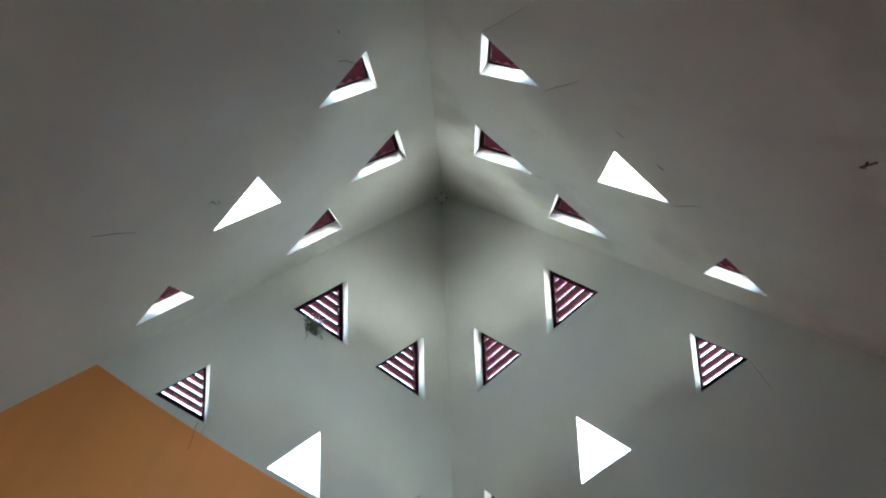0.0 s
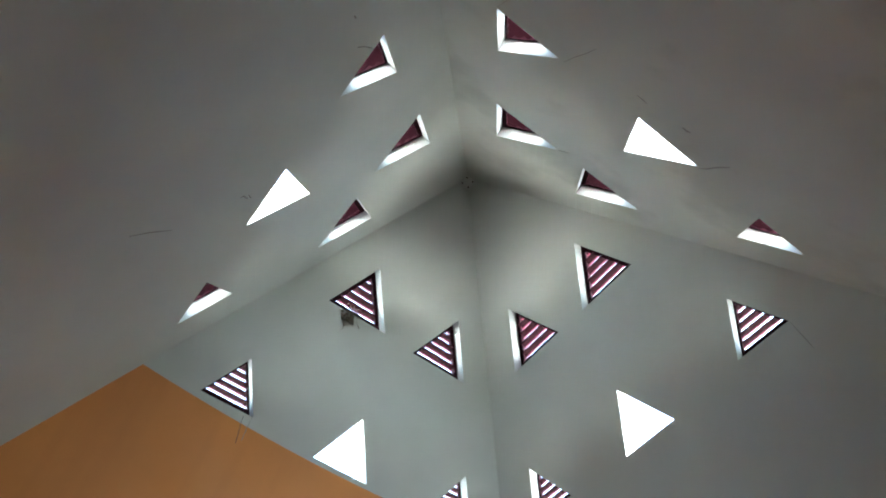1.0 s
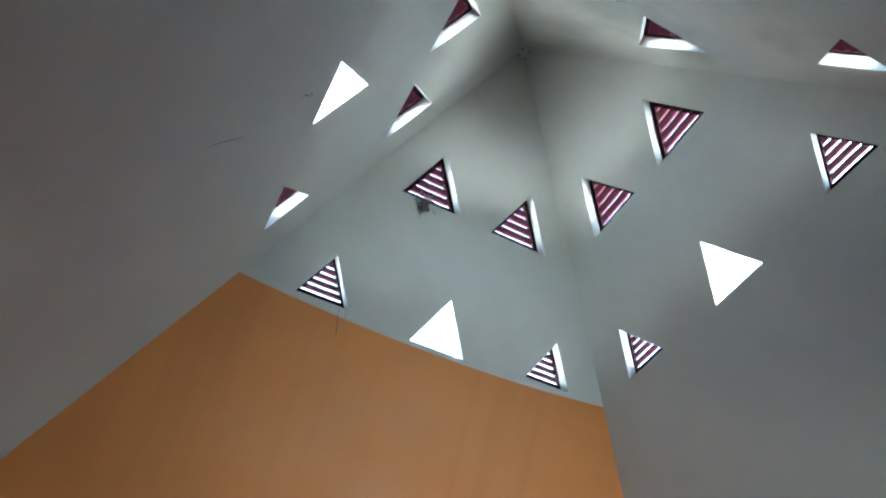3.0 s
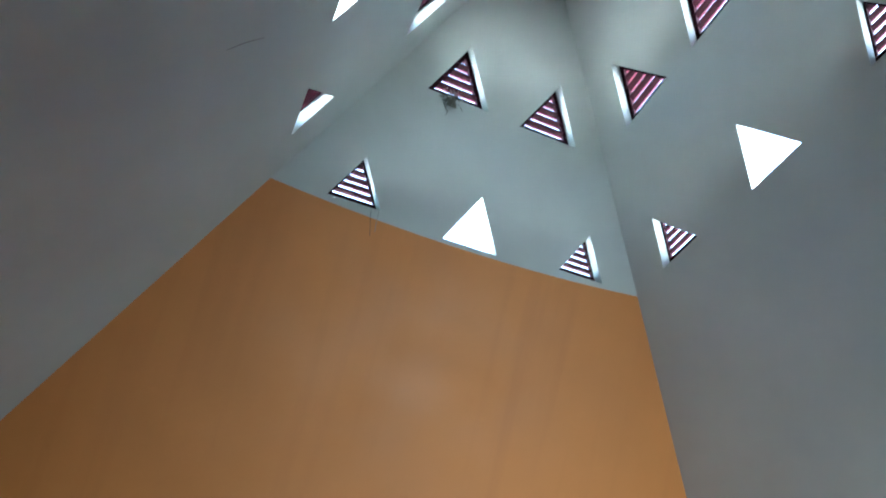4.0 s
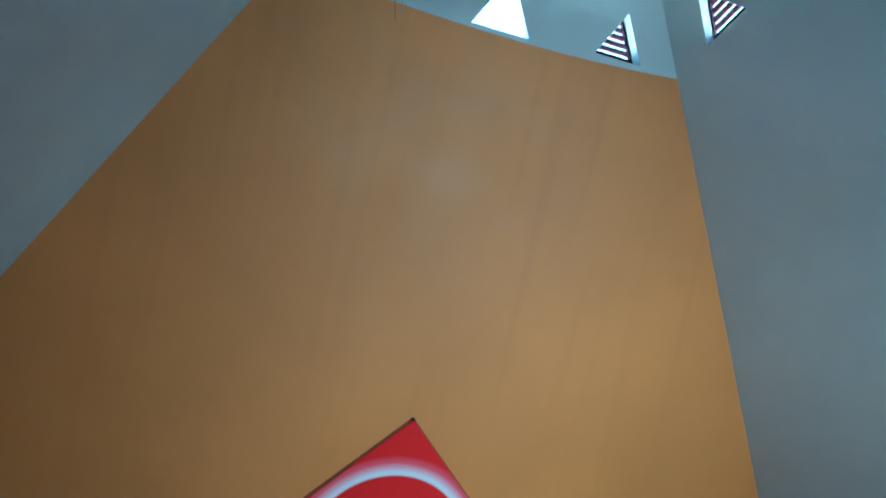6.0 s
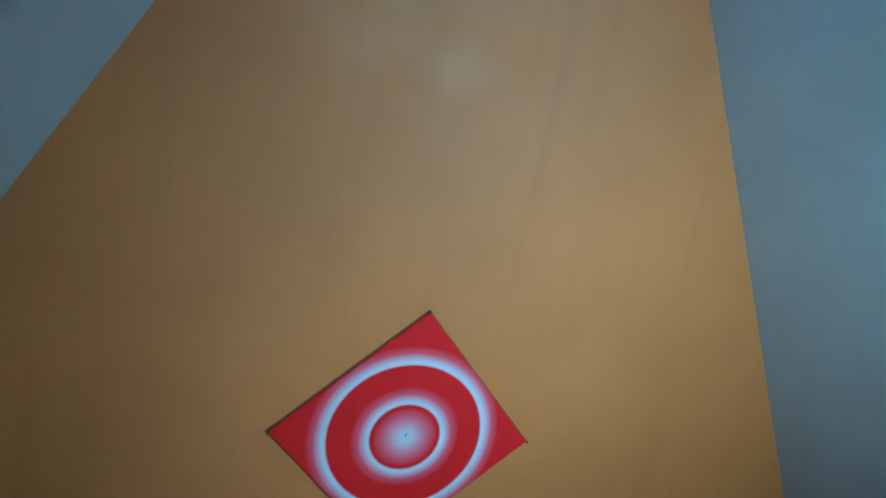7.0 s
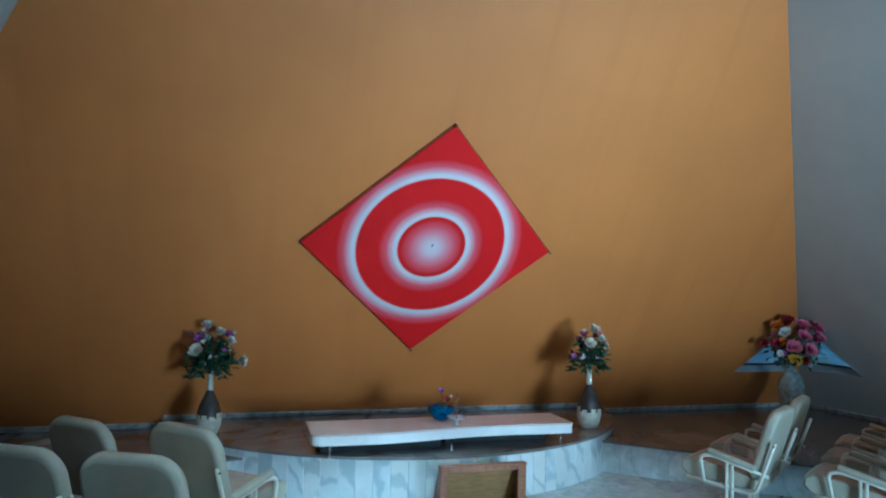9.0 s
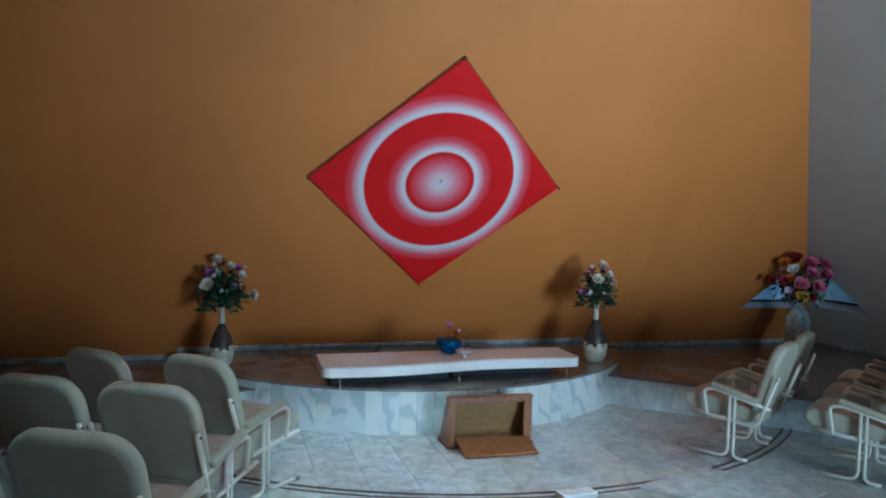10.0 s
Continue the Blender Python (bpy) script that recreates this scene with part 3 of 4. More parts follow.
# ---- the wooden box ----
def wooden_box():
    ob = thing("wooden_box", pose(0.10, 2.84, 0, 0, 0, 0), "brown varnished wooden box with sloping back and its flap open", "box")
    w, h, d, t = 0.655, 0.372, 0.235, 0.02
    x0, x1 = -w / 2, w / 2

    def sloped(bm):  # the back leans towards the front
        for v in bm.verts:
            v.co.y *= 1 - 0.76 * v.co.z / h
        return bm

    part("side_panel", sloped(box(x0, 0, 0.03, x0 + t, d, h - t, 0.003)), WOOD, ob)
    part("side_panel", sloped(box(x1 - t, 0, 0.03, x1, d, h - t, 0.003)), WOOD, ob)
    part("top_panel", box(x0 - 0.006, -0.006, h - t, x1 + 0.006, 0.062, h, 0.004), WOOD, ob)
    part("bottom_panel", box(x0 - 0.012, -0.012, 0.0, x1 + 0.012, d, 0.03, 0.006), WOOD, ob)
    part("back_panel", sloped(box(x0 + t, d - 0.016, 0.03, x1 - t, d - 0.002, h - t)), WOOD_IN, ob, "plywood back")
    for a, b, c, e in ((x0 + t, 0.03, x0 + t + 0.03, h - t), (x1 - t - 0.045, 0.03, x1 - t, h - t), (x0 + t + 0.03, h - t - 0.03, x1 - t - 0.045, h - t), (x0 + t + 0.03, 0.03, x1 - t - 0.045, 0.05)):
        part("front_rail", box(a, 0.0, b, c, 0.018, e, 0.003), WOOD, ob)
    bm = box(-0.275, -0.245, -0.009, 0.275, 0.0, 0.009, 0.003)
    bm.transform(pose(0, -0.015, 0.062, 11.5, 0, 0))
    part("flap", bm, WOOD, ob, "open flap resting on the floor")


wooden_box()


# ---- vases and flowers ----
def petal(bm, length, width, cup, m, curl=0.25):
    """One cupped petal growing from the origin along +z."""
    grid = []
    for i in range(4):
        v = i / 3
        row = []
        for j in (-1, 0, 1):
            w = width * math.sin(math.pi * (0.18 + 0.68 * v)) * 0.5
            y = cup * (v ** 1.2) - (curl * cup if i == 3 else 0) * -1 - (0.35 * w if j else 0)
            row.append(bm.verts.new(m @ Vector((j * w, y, length * v))))
        grid.append(row)
    for a, b in zip(grid, grid[1:]):
        for j in range(2):
            bm.faces.new((a[j], a[j + 1], b[j + 1], b[j]))


def blossom_mesh(name, mat, size, seed, full=True):
    rnd = random.Random(seed)
    bm = bmesh.new()
    layers = ((4, 0.06, 0.80), (5, 0.22, 0.92), (7, 0.42, 0.95), (9, 0.66, 0.80)) if full else ((5, 0.9, 1.0), (4, 0.4, 0.8))
    for n, open_, length in layers:
        off = rnd.random() * 6
        for i in range(n):
            m = Matrix.Rotation(off + 2 * math.pi * i / n + rnd.uniform(-0.2, 0.2), 4, "Z")
            petal(bm, size * length * rnd.uniform(0.85, 1.1), size * 0.95, size * open_ * rnd.uniform(0.85, 1.15), m @ Matrix.Translation((0, -0.04 * size, 0)))
    bmesh.ops.create_icosphere(bm, subdivisions=1, radius=size * 0.3, matrix=Matrix.Translation((0, 0, size * 0.35)))
    return mesh_of(name, bm, mat, smooth=True)


def leaf_into(bm, m, length, width):
    pts = [(0, 0, 0), (-width / 2, length * 0.45, 0.08 * length), (0, length * 0.5, -0.02 * length), (width / 2, length * 0.45, 0.08 * length), (0, length, -0.12 * length)]
    v = [bm.verts.new(m @ Vector(p)) for p in pts]
    bm.faces.new((v[0], v[2], v[1]))
    bm.faces.new((v[0], v[3], v[2]))
    bm.faces.new((v[1], v[2], v[4]))
    bm.faces.new((v[2], v[3], v[4]))


def aim(direction):
    return Vector(direction).to_track_quat("Z", "Y").to_matrix().to_4x4()


ROSES = {c: [blossom_mesh("rose", BLOSSOM[c], 0.042, i * 7 + kind_no) for i in range(2)] for kind_no, c in enumerate(BLOSSOM)}
SMALL = {c: blossom_mesh("small_flower", BLOSSOM[c], 0.026, 40 + i, False) for i, c in enumerate(BLOSSOM)}


def bouquet(at, label, heads, small, leaves, spread, height, seed, pale=0):
    """A bunch: blossoms on stems that fan out from the mouth of a vase, among leaves."""
    rnd = random.Random(seed)
    ob = thing("flower_bunch", at, label, "flowers", "artificial flower bunches")
    stems = bmesh.new()
    greens = bmesh.new()
    sprays = bmesh.new()

    def stem_to(p):
        mid = Vector((p.x * 0.35, p.y * 0.35, p.z * 0.6))
        tube([Vector((0, 0, -0.10)), Vector((p.x * 0.1, p.y * 0.1, 0.0)), mid, p], 0.0028, 5, stems)

    for colour, x, y, z, size in heads:
        p = Vector((x, y, z))
        stem_to(p)
        o = new("blossom", ROSES[colour][rnd.randrange(2)])
        o.parent = ob
        size *= 1.42
        d = Vector((x, y - 0.10, (z - 0.05) * 0.8 + 0.02))
        o.matrix_local = Matrix.Translation(p - d.normalized() * 0.02) @ aim(d) @ Matrix.Diagonal((size, size, size, 1))
        tagged(o, colour + " artificial blossom")
    for colour, n in small:
        for _ in range(n):
            a, r = rnd.uniform(0, 2 * math.pi), rnd.uniform(0.35, 1.0) * spread
            p = Vector((r * math.cos(a), r * math.sin(a) * 0.8, height * rnd.uniform(0.15, 0.95)))
            if p.length > height * 1.05:
                p *= height / p.length
            stem_to(p)
            o = new("small_blossom", SMALL[colour])
            o.parent = ob
            k = rnd.uniform(0.7, 1.2)
            o.matrix_local = Matrix.Translation(p) @ aim(p + Vector((0, -0.1, 0.05))) @ Matrix.Diagonal((k, k, k, 1))
    for _ in range(leaves):
        a, e = rnd.uniform(0, 2 * math.pi), rnd.uniform(-0.35, 1.2)
        r = rnd.uniform(0.25, 0.95)
        p = Vector((math.cos(a) * math.cos(e) * spread * r, math.sin(a) * math.cos(e) * spread * 0.8 * r, max(-0.07, math.sin(e) * height * 0.85 * r + 0.04)))
        m = Matrix.Translation(p) @ aim(Vector((math.cos(a), math.sin(a), rnd.uniform(-0.6, 0.8)))) @ Matrix.Rotation(rnd.uniform(0, 6.3), 4, "Z") @ Matrix.Rotation(radians(rnd.uniform(30, 90)), 4, "X")
        leaf_into(greens, m, rnd.uniform(0.05, 0.095), rnd.uniform(0.025, 0.042))
    for _ in range(pale):
        p = Vector((spread * rnd.uniform(0.55, 1.15), rnd.uniform(-0.6, 0.3) * spread, rnd.uniform(0.0, 0.55) * height))
        if rnd.random() < 0.3:
            tube([Vector((0, 0, -0.03)), p * 0.5 + Vector((0, 0, 0.03)), p], 0.002, 4, sprays)
        for _ in range(3):
            leaf_into(sprays, Matrix.Translation(p) @ Euler((rnd.uniform(0, 6), rnd.uniform(0, 6), rnd.uniform(0, 6))).to_matrix().to_4x4(), 0.034, 0.02)
    part("stems", stems, LEAF, ob)
    tagged(part("leaves", greens, LEAF, ob, "dark green artificial leaves"), kind="stuff")
    if pale:
        tagged(part("spray", sprays, PALE_LEAF, ob, "pale green sprays"), kind="stuff")
    return ob


def two_tone_vase(x, y, z, k, turn):
    ob = thing("tall_vase", pose(x, y, z, 0, 0, turn) @ Matrix.Diagonal((k * 1.14, k * 1.14, k, 1)), "dark brown bottle vase with crackled cream foot and neck", "vase", "vases on the stage")
    part("foot", lathe([(0.060, 0.0), (0.070, 0.006), (0.092, 0.07), (0.098, 0.13), (0.0985, 0.15)], 30), VASE_CREAM, ob, "cream crackled foot", smooth=True)
    rnd = random.Random(3)
    for i in range(10):  # ragged blocks where the cream glaze ends
        a = 2 * math.pi * (i + rnd.uniform(0.1, 0.4)) / 10
        h = rnd.uniform(0.012, 0.05)
        bm = bmesh.new()
        w = 0.022
        for r in (0.090, 0.1005):
            for s in (-w, w):
                for zz in (0.13, 0.15 + h):
                    q = a + s / 0.1
                    bm.verts.new((r * math.cos(q), r * math.sin(q), zz))
        bm.verts.ensure_lookup_table()
        for idx in ((0, 1, 3, 2), (4, 5, 7, 6), (0, 1, 5, 4), (2, 3, 7, 6), (0, 2, 6, 4), (1, 3, 7, 5)):
            bm.faces.new([bm.verts[n] for n in idx])
        part("glaze_block", bm, VASE_CREAM, ob)
    part("body", lathe([(0.0975, 0.1505), (0.097, 0.18), (0.088, 0.23), (0.068, 0.29), (0.046, 0.34), (0.030, 0.38), (0.026, 0.395)], 30), VASE_DARK, ob, "dark brown body", smooth=True)
    part("neck", lathe([(0.0255, 0.3955), (0.024, 0.42), (0.022, 0.48), (0.023, 0.55), (0.028, 0.575), (0.024, 0.577), (0.018, 0.53)], 24), VASE_CREAM, ob, "cream neck", smooth=True)
    return ob


two_tone_vase(-1.83, 4.42, STAGE_Z, 0.93, 20)
two_tone_vase(1.61, 4.05, STAGE_Z, 1.02, 70)
bouquet(pose(-1.83, 4.42, STAGE_Z + 0.52, 0, 0, 15), "bunch of cream roses and mauve flowers in a tall vase",
        [("cream", -0.05, -0.03, 0.40, 1.1), ("cream", 0.05, -0.05, 0.345, 1.0), ("cream", -0.14, -0.08, 0.19, 1.35), ("cream", 0.235, -0.05, 0.09, 1.25), ("mauve", -0.12, -0.06, 0.29, 0.9),
         ("mauve", 0.12, -0.05, 0.33, 0.8), ("white", 0.14, -0.08, 0.27, 0.9), ("white", -0.02, 0.1, 0.27, 1.0), ("cream", 0.08, 0.12, 0.22, 1.1)],
        [("white", 16), ("mauve", 6), ("red", 3)], 330, 0.22, 0.38, 11)
bouquet(pose(1.61, 4.05, STAGE_Z + 0.57, 0, 0, 20), "bunch of cream roses and pink flowers in a tall vase",
        [("cream", -0.01, -0.06, 0.35, 1.2), ("cream", -0.09, -0.08, 0.22, 1.2), ("cream", 0.12, -0.07, 0.20, 1.2), ("white", 0.05, -0.1, 0.27, 0.9), ("pink", -0.08, 0.0, 0.31, 0.9),
         ("mauve", 0.10, 0.02, 0.29, 0.8), ("cream", 0.0, 0.12, 0.25, 1.1), ("pink", -0.14, -0.03, 0.10, 0.7)],
        [("white", 9), ("pink", 5), ("red", 4), ("mauve", 3)], 300, 0.19, 0.34, 12)


def corner_vase(x, y, z):
    ob = thing("ceramic_vase", pose(x, y, z) @ Matrix.Diagonal((1.28, 1.28, 1.14, 1)), "grey-blue mottled ceramic vase on the platform by the corner", "vase")
    part("body", lathe([(0.062, 0.0), (0.068, 0.01), (0.075, 0.06), (0.094, 0.18), (0.104, 0.30), (0.102, 0.36), (0.085, 0.42), (0.055, 0.465), (0.042, 0.49), (0.038, 0.53)], 32), VASE_BLUE, ob, smooth=True)
    part("rim", lathe([(0.0385, 0.5305), (0.041, 0.56), (0.052, 0.585), (0.046, 0.587), (0.034, 0.55)], 32), VASE_BLUE, ob, "flared rim", smooth=True)


corner_vase(4.25, 4.32, PLATFORM_Z)
bouquet(pose(4.25, 4.32, PLATFORM_Z + 0.645, 0, 0, -20) @ Matrix.Diagonal((1.08, 1.08, 1.0, 1)), "bunch of pink, crimson and yellow flowers in a blue-grey vase",
        [("pink", 0.06, -0.10, 0.38, 1.72), ("pink", 0.22, -0.06, 0.36, 1.72), ("pink", 0.20, -0.09, 0.26, 1.72), ("pink", 0.06, -0.12, 0.27, 1.56), ("pink", -0.04, -0.14, 0.16, 1.64), ("pink", 0.10, -0.14, 0.14, 1.64),
         ("red", -0.06, -0.05, 0.43, 1.6), ("orange", -0.16, -0.05, 0.38, 1.4), ("white", -0.11, -0.12, 0.31, 1.4), ("red", -0.27, -0.04, 0.20, 1.1), ("red", -0.15, -0.06, 0.19, 1.4), ("orange", -0.12, -0.08, 0.22, 1.0),
         ("yellow", -0.02, -0.10, 0.04, 1.3), ("yellow", 0.03, -0.08, 0.02, 1.1), ("red", 0.09, -0.10, 0.03, 1.0), ("white", -0.16, -0.13, 0.10, 0.8), ("mauve", -0.13, -0.12, 0.09, 0.8)],
        [("red", 6), ("white", 3), ("mauve", 3)], 220, 0.24, 0.42, 13, pale=60)


# ---- things on the bench ----
def glass_bowl():
    z = STAGE_Z + 0.1805
    ob = thing("glass_bowl", pose(0.02, 3.70, z + 0.004, 0, 5, 0), "round blue glass bowl with green streaks on the bench", "bowl")
    outer = [(0.045, 0.0), (0.055, 0.004), (0.085, 0.03), (0.108, 0.075), (0.117, 0.112), (0.114, 0.114), (0.104, 0.078), (0.08, 0.036), (0.03, 0.012)]
    part("bowl", lathe(outer, 32), BLUE_GLASS, ob, smooth=True)
    part("filling", lathe([(0.02, 0.014), (0.078, 0.04), (0.100, 0.085), (0.05, 0.1), (0.001, 0.098)], 20), material("blue glass pebbles", (0.02, 0.18, 0.45), 0.2, vary=0.6, scale=60, grain=50, bump=1.0, relief=0.02), ob, "blue glass pebbles", smooth=True)
    ob2 = thing("flower_sprig", pose(0.05, 3.69, z + 0.07), "small mauve flower sprig standing in the glass bowl", "flowers")
    bm = bmesh.new()
    for p in ((-0.03, 0, 0.17), (0.03, 0.01, 0.10), (0.06, 0, 0.13), (0.0, 0.0, 0.08)):
        tube([(0, 0, 0), (p[0] * 0.4, p[1], p[2] * 0.6), p], 0.002, 5, bm)
    part("stems", bm, LEAF, ob2)
    for c, p, k in (("mauve", (-0.03, 0, 0.165), 1.1), ("red", (0.03, 0.01, 0.09), 1.1), ("orange", (0.0, 0, 0.075), 0.7), ("white", (0.06, 0, 0.12), 0.5)):
        o = new("small_blossom", SMALL[c])
        o.parent = ob2
        o.matrix_local = Matrix.Translation(p) @ pose(0, 0, 0, 35, 0, 0) @ Matrix.Diagonal((k, k, k, 1))
    bm = bmesh.new()
    for i in range(12):
        leaf_into(bm, Matrix.Translation((0.03 * math.cos(i), 0.03 * math.sin(i), 0.02 + 0.004 * i)) @ pose(0, 0, 0, 40, 0, i * 47), 0.05, 0.02)
    tagged(part("leaves", bm, LEAF, ob2), kind="stuff")


glass_bowl()


def crystal_stand():
    ob = thing("crystal_dish", pose(0.10, 3.50, STAGE_Z + 0.1805), "clear crystal dish on a foot with a thin glass stem", "dish")
    part("foot", lathe([(0.034, 0.0), (0.034, 0.004), (0.012, 0.012), (0.010, 0.03), (0.016, 0.034)], 20), PRESSED, ob, smooth=True)
    part("dish", lathe([(0.016, 0.0345), (0.06, 0.046), (0.085, 0.062), (0.082, 0.064), (0.055, 0.052), (0.01, 0.042)], 24), PRESSED, ob, smooth=True)
    part("stem", lathe([(0.008, 0.0425), (0.005, 0.08), (0.006, 0.14), (0.003, 0.2), (0.004, 0.24)], 10), CRYSTAL, ob, smooth=True)
    for i, (dx, h) in enumerate(((0.0, 0.26), (0.012, 0.20), (-0.01, 0.15), (0.03, 0.11))):
        bm = bmesh.new()
        bmesh.ops.create_icosphere(bm, subdivisions=1, radius=0.007, matrix=Matrix.Translation((dx, 0.004 * i, h)))
        part("bead", bm, CRYSTAL, ob)


crystal_stand()

# ---- small things ----
FROSTED = bpy.data.materials.new("frosted glass")
FROSTED.use_nodes = True
fn = FROSTED.node_tree
tr = fn.nodes.new("ShaderNodeBsdfTranslucent")
tr.inputs["Color"].default_value = (0.55, 0.66, 0.74, 1)
mx = fn.nodes.new("ShaderNodeMixShader")
mx.inputs["Fac"].default_value = 0.08
fn.links.new(fn.nodes["Principled BSDF"].outputs["BSDF"], mx.inputs[1])
fn.links.new(tr.outputs["BSDF"], mx.inputs[2])
fn.links.new(mx.outputs["Shader"], fn.nodes["Material Output"].inputs["Surface"])
fn.nodes["Principled BSDF"].inputs["Base Color"].default_value = (0.5, 0.55, 0.58, 1)

# the same glass with a lower translucent share, for the right-hand pane
DIM_FROSTED = FROSTED.copy()
DIM_FROSTED.name = "dusty glass"
DIM_FROSTED.node_tree.nodes["Mix Shader"].inputs["Fac"].default_value = 0.05


def shutter(face, tri):
    """A pane deep in a low opening, in a thin frame."""
    t, l, r = (Vector(p) for p in tri)
    base = (l + r) / 2
    ob = thing("shutter_window", face_frame(face, base.x, base.y, 0), "low triangular opening closed by a frosted pane" if face == "front" else "low triangular opening closed by a dim frosted pane", "window", "low triangular openings")
    height, half, lean = (t.y - base.y) * math.hypot(1, SLOPE[face]), (r.x - l.x) / 2, t.x - base.x
    out = -THICK + 0.03
    bm = bmesh.new()
    a = [bm.verts.new((x, y, out)) for x, y in ((-half, 0), (half, 0), (lean, height))]
    b = [bm.verts.new((x, y, out - 0.02)) for x, y in ((-half, 0), (half, 0), (lean, height))]
    bm.faces.new(a)
    bm.faces.new(b)
    for i in range(3):
        bm.faces.new((a[i], a[(i + 1) % 3], b[(i + 1) % 3], b[i]))
    part("pane", bm, FROSTED if face == "front" else DIM_FROSTED, ob, "frosted pale pane" if face == "front" else "dim frosted pane")
    corners = [Vector((-half, 0)), Vector((half, 0)), Vector((lean, height))]
    for i in range(3):
        p, q = corners[i], corners[(i + 1) % 3]
        d = (q - p).normalized()
        n = Vector((-d.y, d.x)) * 0.022
        bm = bmesh.new()
        vs = [bm.verts.new((e.x, e.y, zz)) for zz in (out + 0.001, out + 0.016) for e in (p, q, q + n - d * 0.03, p + n + d * 0.03)]
        for idx in ((0, 1, 2, 3), (4, 5, 6, 7), (0, 1, 5, 4), (1, 2, 6, 5), (2, 3, 7, 6), (3, 0, 4, 7)):
            bm.faces.new([vs[j] for j in idx])
        part("frame_bar", bm, VASE_DARK, ob)


for face, tri in LOW_WINDOW.items():
    shutter(face, tri)


def power_strip():
    ob = thing("extension_box", pose(0.27, 1.80, 0, 0, 0, 3), "flat white plastic extension box lying on the floor", "extension box")
    part("body", box(-0.12, -0.05, 0, -0.004, 0.05, 0.035, 0.006), BENCH, ob)
    part("cover", box(0.0, -0.05, 0, 0.12, 0.05, 0.033, 0.006), BENCH, ob)
    for x in (-0.08, -0.04):
        part("socket_hole", place(lathe([(0.004, 0.0345), (0.004, 0.0356)], 8), x, 0), VASE_DARK, ob, "dark socket hole")


power_strip()


def nest():
    """A ragged clump of twigs and dust stuck to the base of an opening."""
    rnd = random.Random(5)
    m = face_frame("front", -0.45, 6.50, -0.02)
    ob = thing("twig_clump", m, "grey clump of twigs and dust caught at a louvre", "nest")
    bm = bmesh.new()
    for i in range(170):
        a = Vector((rnd.gauss(0, 0.03), rnd.gauss(-0.01, 0.035), rnd.gauss(0, 0.02)))
        d = Vector((rnd.uniform(-1, 1), rnd.uniform(-1, 1), rnd.uniform(-0.4, 0.4))).normalized() * rnd.uniform(0.015, 0.05)
        tube([a, a + d * 0.5 + Vector((0, 0, 0.004)), a + d], 0.003, 4, bm)
    tagged(part("twigs", bm, material("dusty grey twigs", (0.20, 0.18, 0.14), 0.95, vary=0.3, scale=40), ob), kind="stuff")


nest()


def apex_plate():
    ob = thing("ceiling_plate", Matrix.Translation((0, 0, APEX - 0.10)), "small square pale plate with bolts under the apex", "plate")
    part("plate", box(-0.06, -0.06, 0, 0.06, 0.06, 0.012, 0.004), WHITE_PAINT, ob)
    for i in range(4):
        a = radians(45 + 90 * i)
        part("bolt", place(lathe([(0.005, -0.010), (0.008, -0.007), (0.008, -0.0005)], 8), 0.05 * math.cos(a), 0.05 * math.sin(a)), VASE_DARK, ob, "dark bolt")


apex_plate()


def wall_wire(face, points, name, label):
    ob = thing(name, Matrix.Identity(4), label, "wire")
    part("strand", tube([on_face(face, s, z, -0.003) for s, z in points], 0.002, 5), VASE_DARK, ob)


wall_wire("front", [(-0.84, 5.60), (-0.835, 5.56), (-0.815, 5.50), (-0.80, 5.44)], "loose_wire", "thin dark wire hanging from an opening over the orange paint")
wall_wire("left", [(-1.12, 5.55), (-1.135, 5.60), (-1.13, 5.67)], "loose_wire", "thin dark wire stub beside an opening")


# an old hook in a stained hole of the back wall
hook = thing("wall_hook", face_frame("back", -0.07, 4.50), "thin dark bent hook in the stained back wall", "hook")
part("shank", tube([(0, 0, -0.01), (0, 0, 0.03), (0.03, -0.01, 0.05), (0.06, -0.10, 0.06)], 0.005, 6), VASE_DARK, hook)


ax, ay = 0.72, 1.86
loose = thing("loose_slab", pose(ax, ay, 0.004), "loose pale marble slab lying on the floor", "slab")
u, v = Vector((0.62, -0.78)) * 0.75, Vector((0.95, 0.30)) * 0.7
part("slab", slab([(0, 0), tuple(u), tuple(u + v), tuple(v)], 0.0, 0.007, 0.002), MARBLE, loose)


# hairline cracks and scuffs in the plaster
def crack(face, points, r):
    ob = thing("plaster_crack", Matrix.Identity(4), "thin dark crack in the painted plaster", "crack", "cracks in the plaster")
    n = len(points)
    part("line", tube([on_face(face, s, z, 0.0) for s, z in points], r, 4, radii=[r * (0.3 + 0.7 * math.sin(math.pi * (i + 0.5) / n)) for i in range(n)]), CRACK, ob)


CRACK = material("dark crack", (0.33, 0.31, 0.29), 0.9)
crack("back", [(0.729, 5.63), (0.729, 5.532), (0.72, 5.453), (0.721, 5.38)], 0.0035)
crack("back", [(0.356, 5.457), (0.322, 5.455), (0.285, 5.456)], 0.004)
crack("back", [(-0.296, 5.607), (-0.314, 5.567), (-0.312, 5.49), (-0.326, 5.427)], 0.005)
crack("back", [(0.05, 5.421), (0.021, 5.422), (0.004, 5.413)], 0.006)
crack("back", [(0.091, 6.456), (0.067, 6.42), (0.045, 6.4)], 0.004)
crack("back", [(1.199, 5.627), (1.193, 5.487), (1.195, 5.296), (1.194, 5.233)], 0.0025)
crack("left", [(-0.018, 5.462), (-0.032, 5.472), (-0.005, 5.515)], 0.006)
crack("left", [(-0.035, 5.507), (-0.009, 5.535)], 0.006)
crack("left", [(-1.283, 5.396), (-1.274, 5.416)], 0.007)
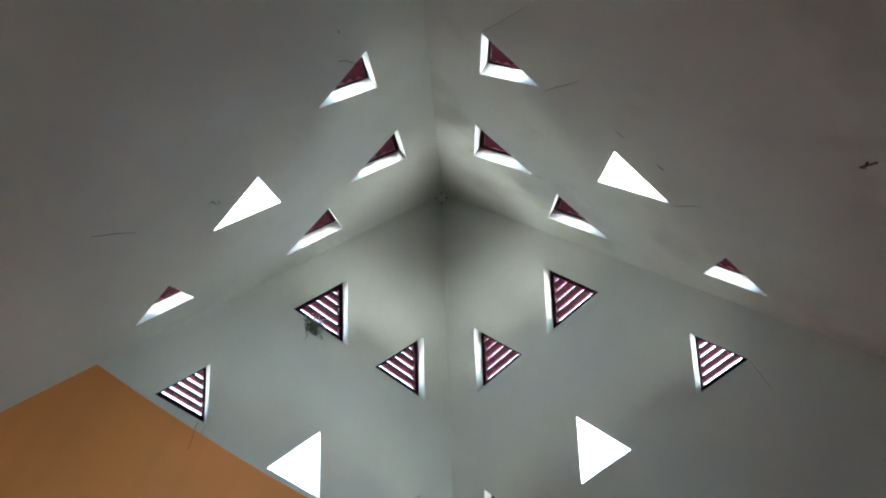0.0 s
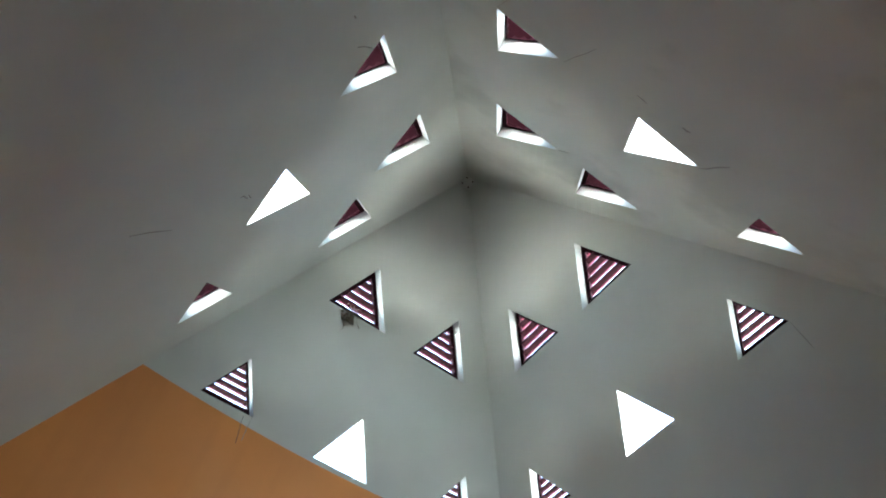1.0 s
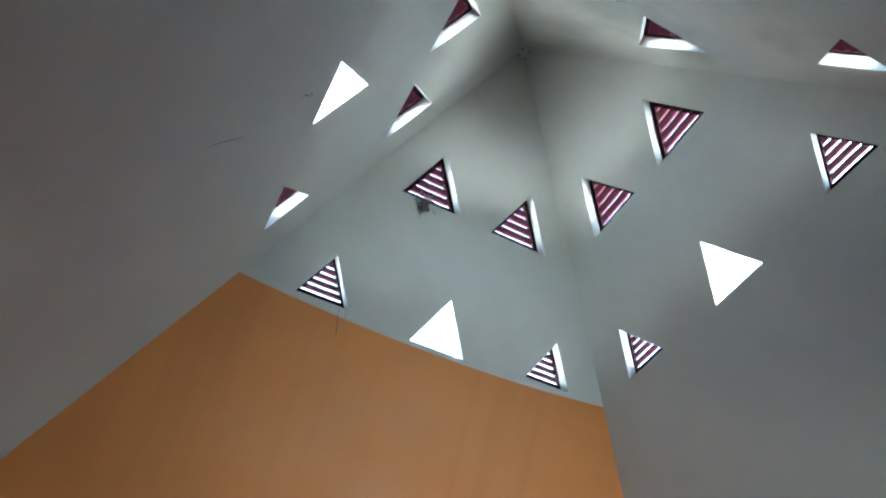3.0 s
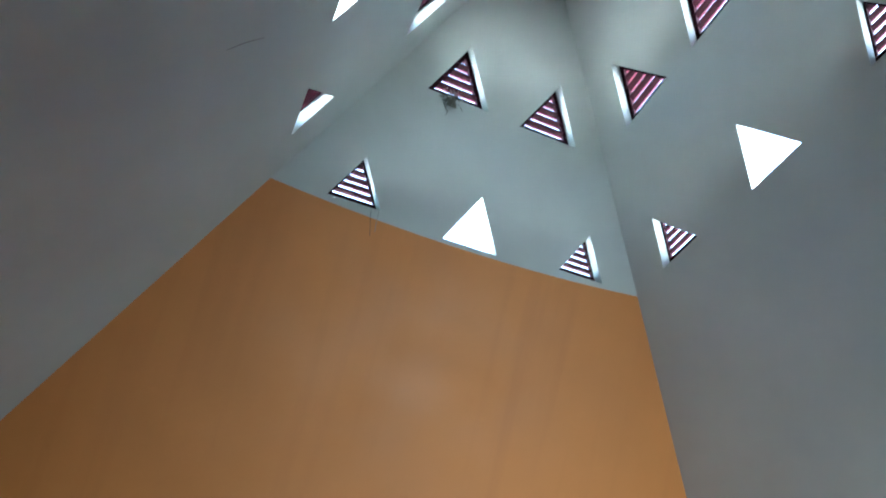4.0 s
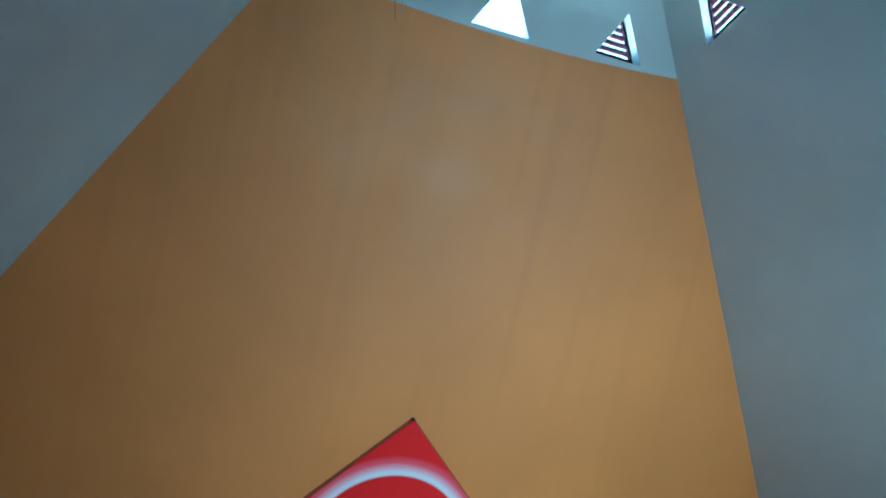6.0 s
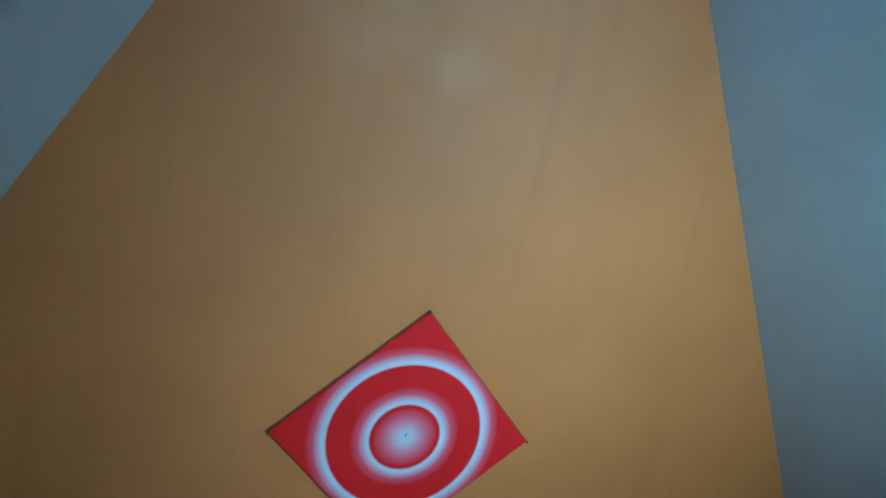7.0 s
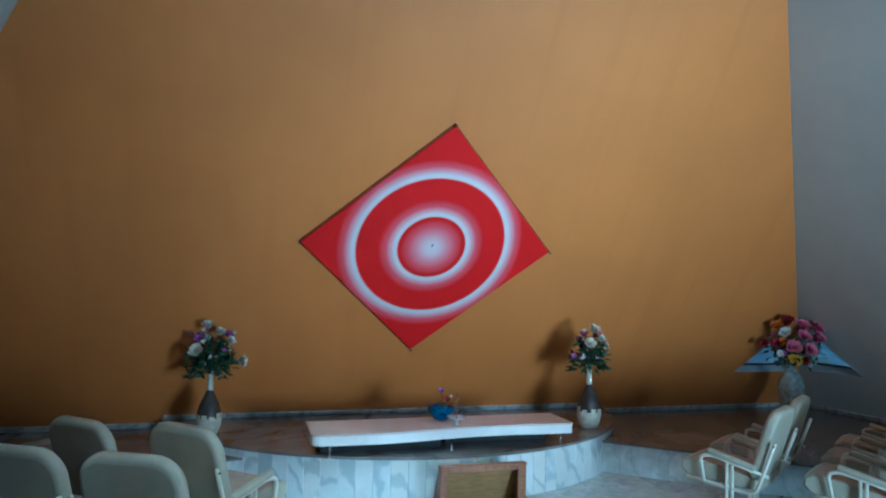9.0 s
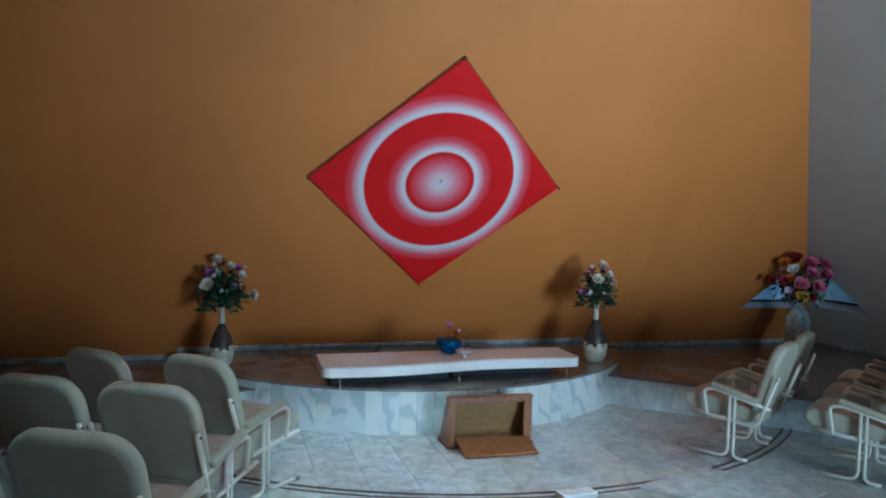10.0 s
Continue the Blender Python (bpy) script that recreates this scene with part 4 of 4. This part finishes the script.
crack("left", [(0.198, 4.925), (0.187, 5.028), (0.194, 5.148)], 0.004)
crack("right", [(1.33, 5.62), (1.33, 5.54), (1.33, 5.44)], 0.003)
crack("front", [(-0.78, 5.62), (-0.775, 5.52), (-0.77, 5.47)], 0.003)


# ---- marble slabs of stage, platform and floor, last ----
def slab_mesh(w, d, h, bevel=0.001):
    return mesh_of("tile", box(-w / 2, -d / 2, -h, w / 2, d / 2, 0, bevel, seg=1), MARBLE)


def piece(name, me, parent, m):
    o = new(name, me)
    o.parent = parent
    o.matrix_local = m
    return o


# stage front: narrow upright slabs round the curve
n = 50
a0, a1 = radians(188), radians(352)
step = (a1 - a0) / n
wid = CR * step - 0.002
upright = mesh_of("slab", box(-wid / 2, -0.012, 0, wid / 2, 0.012, STAGE_Z - 0.022, 0.002, seg=1), STAGE_MARBLE)
for i in range(n):
    a = a0 + (i + 0.5) * step
    piece("slab", upright, stage, Matrix.Translation((CX + CR * math.cos(a), CY + CR * math.sin(a), 0.0)) @ Matrix.Rotation(a + math.pi / 2, 4, "Z"))
rim = [(CX + (CR + 0.022) * math.cos(a), CY + (CR + 0.022) * math.sin(a)) for a in np.linspace(a0, a1, 61)]
part("stage_top", slab(rim, STAGE_Z - 0.02, STAGE_Z, 0.005), REFLECTION_TOP, stage, "polished stage top with rounded rim, wall reflection put into its brown")

edge = platform_edge()
top_outline = [(-5.45, -0.01), (-1.64, 3.815), (1.64, 3.815), (5.45, -0.01), (5.45, 5.40), (-5.45, 5.40)]
part("platform_top", slab(top_outline, PLATFORM_Z - 0.018, PLATFORM_Z, 0.004), REFLECTION_TOP, platform, "polished marble top, wall reflection put into its brown")
for (x0, y0), (x1, y1) in ((edge[0], edge[1]), (edge[2], edge[3])):
    L = math.hypot(x1 - x0, y1 - y0)
    k = int(L / 0.55)
    w = L / k
    riser = mesh_of("slab", box(-w / 2 + 0.0015, -0.012, 0, w / 2 - 0.0015, 0.012, PLATFORM_Z - 0.02, 0.002, seg=1), MARBLE)
    for i in range(k):
        f = (i + 0.5) / k
        piece("slab", riser, platform, Matrix.Translation((x0 + (x1 - x0) * f, y0 + (y1 - y0) * f, 0)) @ Matrix.Rotation(math.atan2(y1 - y0, x1 - x0), 4, "Z"))

# skirting along the walls
skirting = new("baseboard")
tagged(skirting, "marble skirting slabs along the foot of the walls", "skirting", kind="structure")


def skirt(face, s0, s1, z, h):
    k = max(1, round((s1 - s0) / 0.6))
    w = (s1 - s0) / k
    me = mesh_of("slab", box(-w / 2 + 0.001, 0, 0.0, w / 2 - 0.001, h * 1.2, 0.018, 0.003, seg=1), SKIRT)
    for i in range(k):
        piece("slab", me, skirting, face_frame(face, s0 + (i + 0.5) * w, z - 0.005, -0.001))


skirt("front", -2.25, 2.25, STAGE_Z, 0.055)
skirt("front", -5.15, -2.26, PLATFORM_Z, 0.06)
skirt("front", 2.26, 5.15, PLATFORM_Z, 0.06)
skirt("right", -5.15, 0.0, PLATFORM_Z, 0.06)
skirt("left", 0.0, 5.15, PLATFORM_Z, 0.06)

# floor tiles, staggered
TW, TD = 0.305, 0.61
tile = slab_mesh(TW - 0.0014, TD - 0.0014, 0.02)
rest_v, rest_f = [], []
for i in range(-19, 19):
    for j in range(-10, 10):
        x, y = (i + 0.5) * TW, (j + 0.5 + 0.5 * (i % 2)) * TD
        if y - TD / 2 > 3.9 or abs(x) + y > 6.1 or y > 5:
            continue
        if abs(x) < 3.1 and 0.15 < y:
            piece("tile", tile, floor, Matrix.Translation((x, y, 0)))
        elif abs(x) < 5.7:
            b = len(rest_v)
            hx, hy = TW / 2 - 0.0015, TD / 2 - 0.0015
            rest_v += [(x - hx, y - hy, 0), (x + hx, y - hy, 0), (x + hx, y + hy, 0), (x - hx, y + hy, 0), (x - hx, y - hy, -0.012), (x + hx, y - hy, -0.012), (x + hx, y + hy, -0.012), (x - hx, y + hy, -0.012)]
            rest_f += [tuple(b + q for q in f) for f in ((0, 1, 2, 3), (0, 1, 5, 4), (1, 2, 6, 5), (2, 3, 7, 6), (3, 0, 4, 7))]
me = bpy.data.meshes.new("tiles")
me.from_pydata(rest_v, [], rest_f)
me.materials.append(MARBLE)
tiles = new("tiles", me)
tiles.parent = floor
tagged(tiles, "further marble floor tiles", kind="stuff")


def inlay(r, w):
    pts = [(0.38 + r * math.cos(a), 5.33 + r * math.sin(a)) for a in np.linspace(radians(212), radians(328), 60)]
    back = [(0.38 + (r + w) * math.cos(a), 5.33 + (r + w) * math.sin(a)) for a in np.linspace(radians(328), radians(212), 60)]
    return slab(pts + back, -0.004, 0.005)


part("inlay_strip", inlay(3.43, 0.018), INLAY, floor, "thin dark inlaid curve in the floor")
part("inlay_strip", inlay(3.50, 0.013), INLAY, floor, "thin dark inlaid curve in the floor")
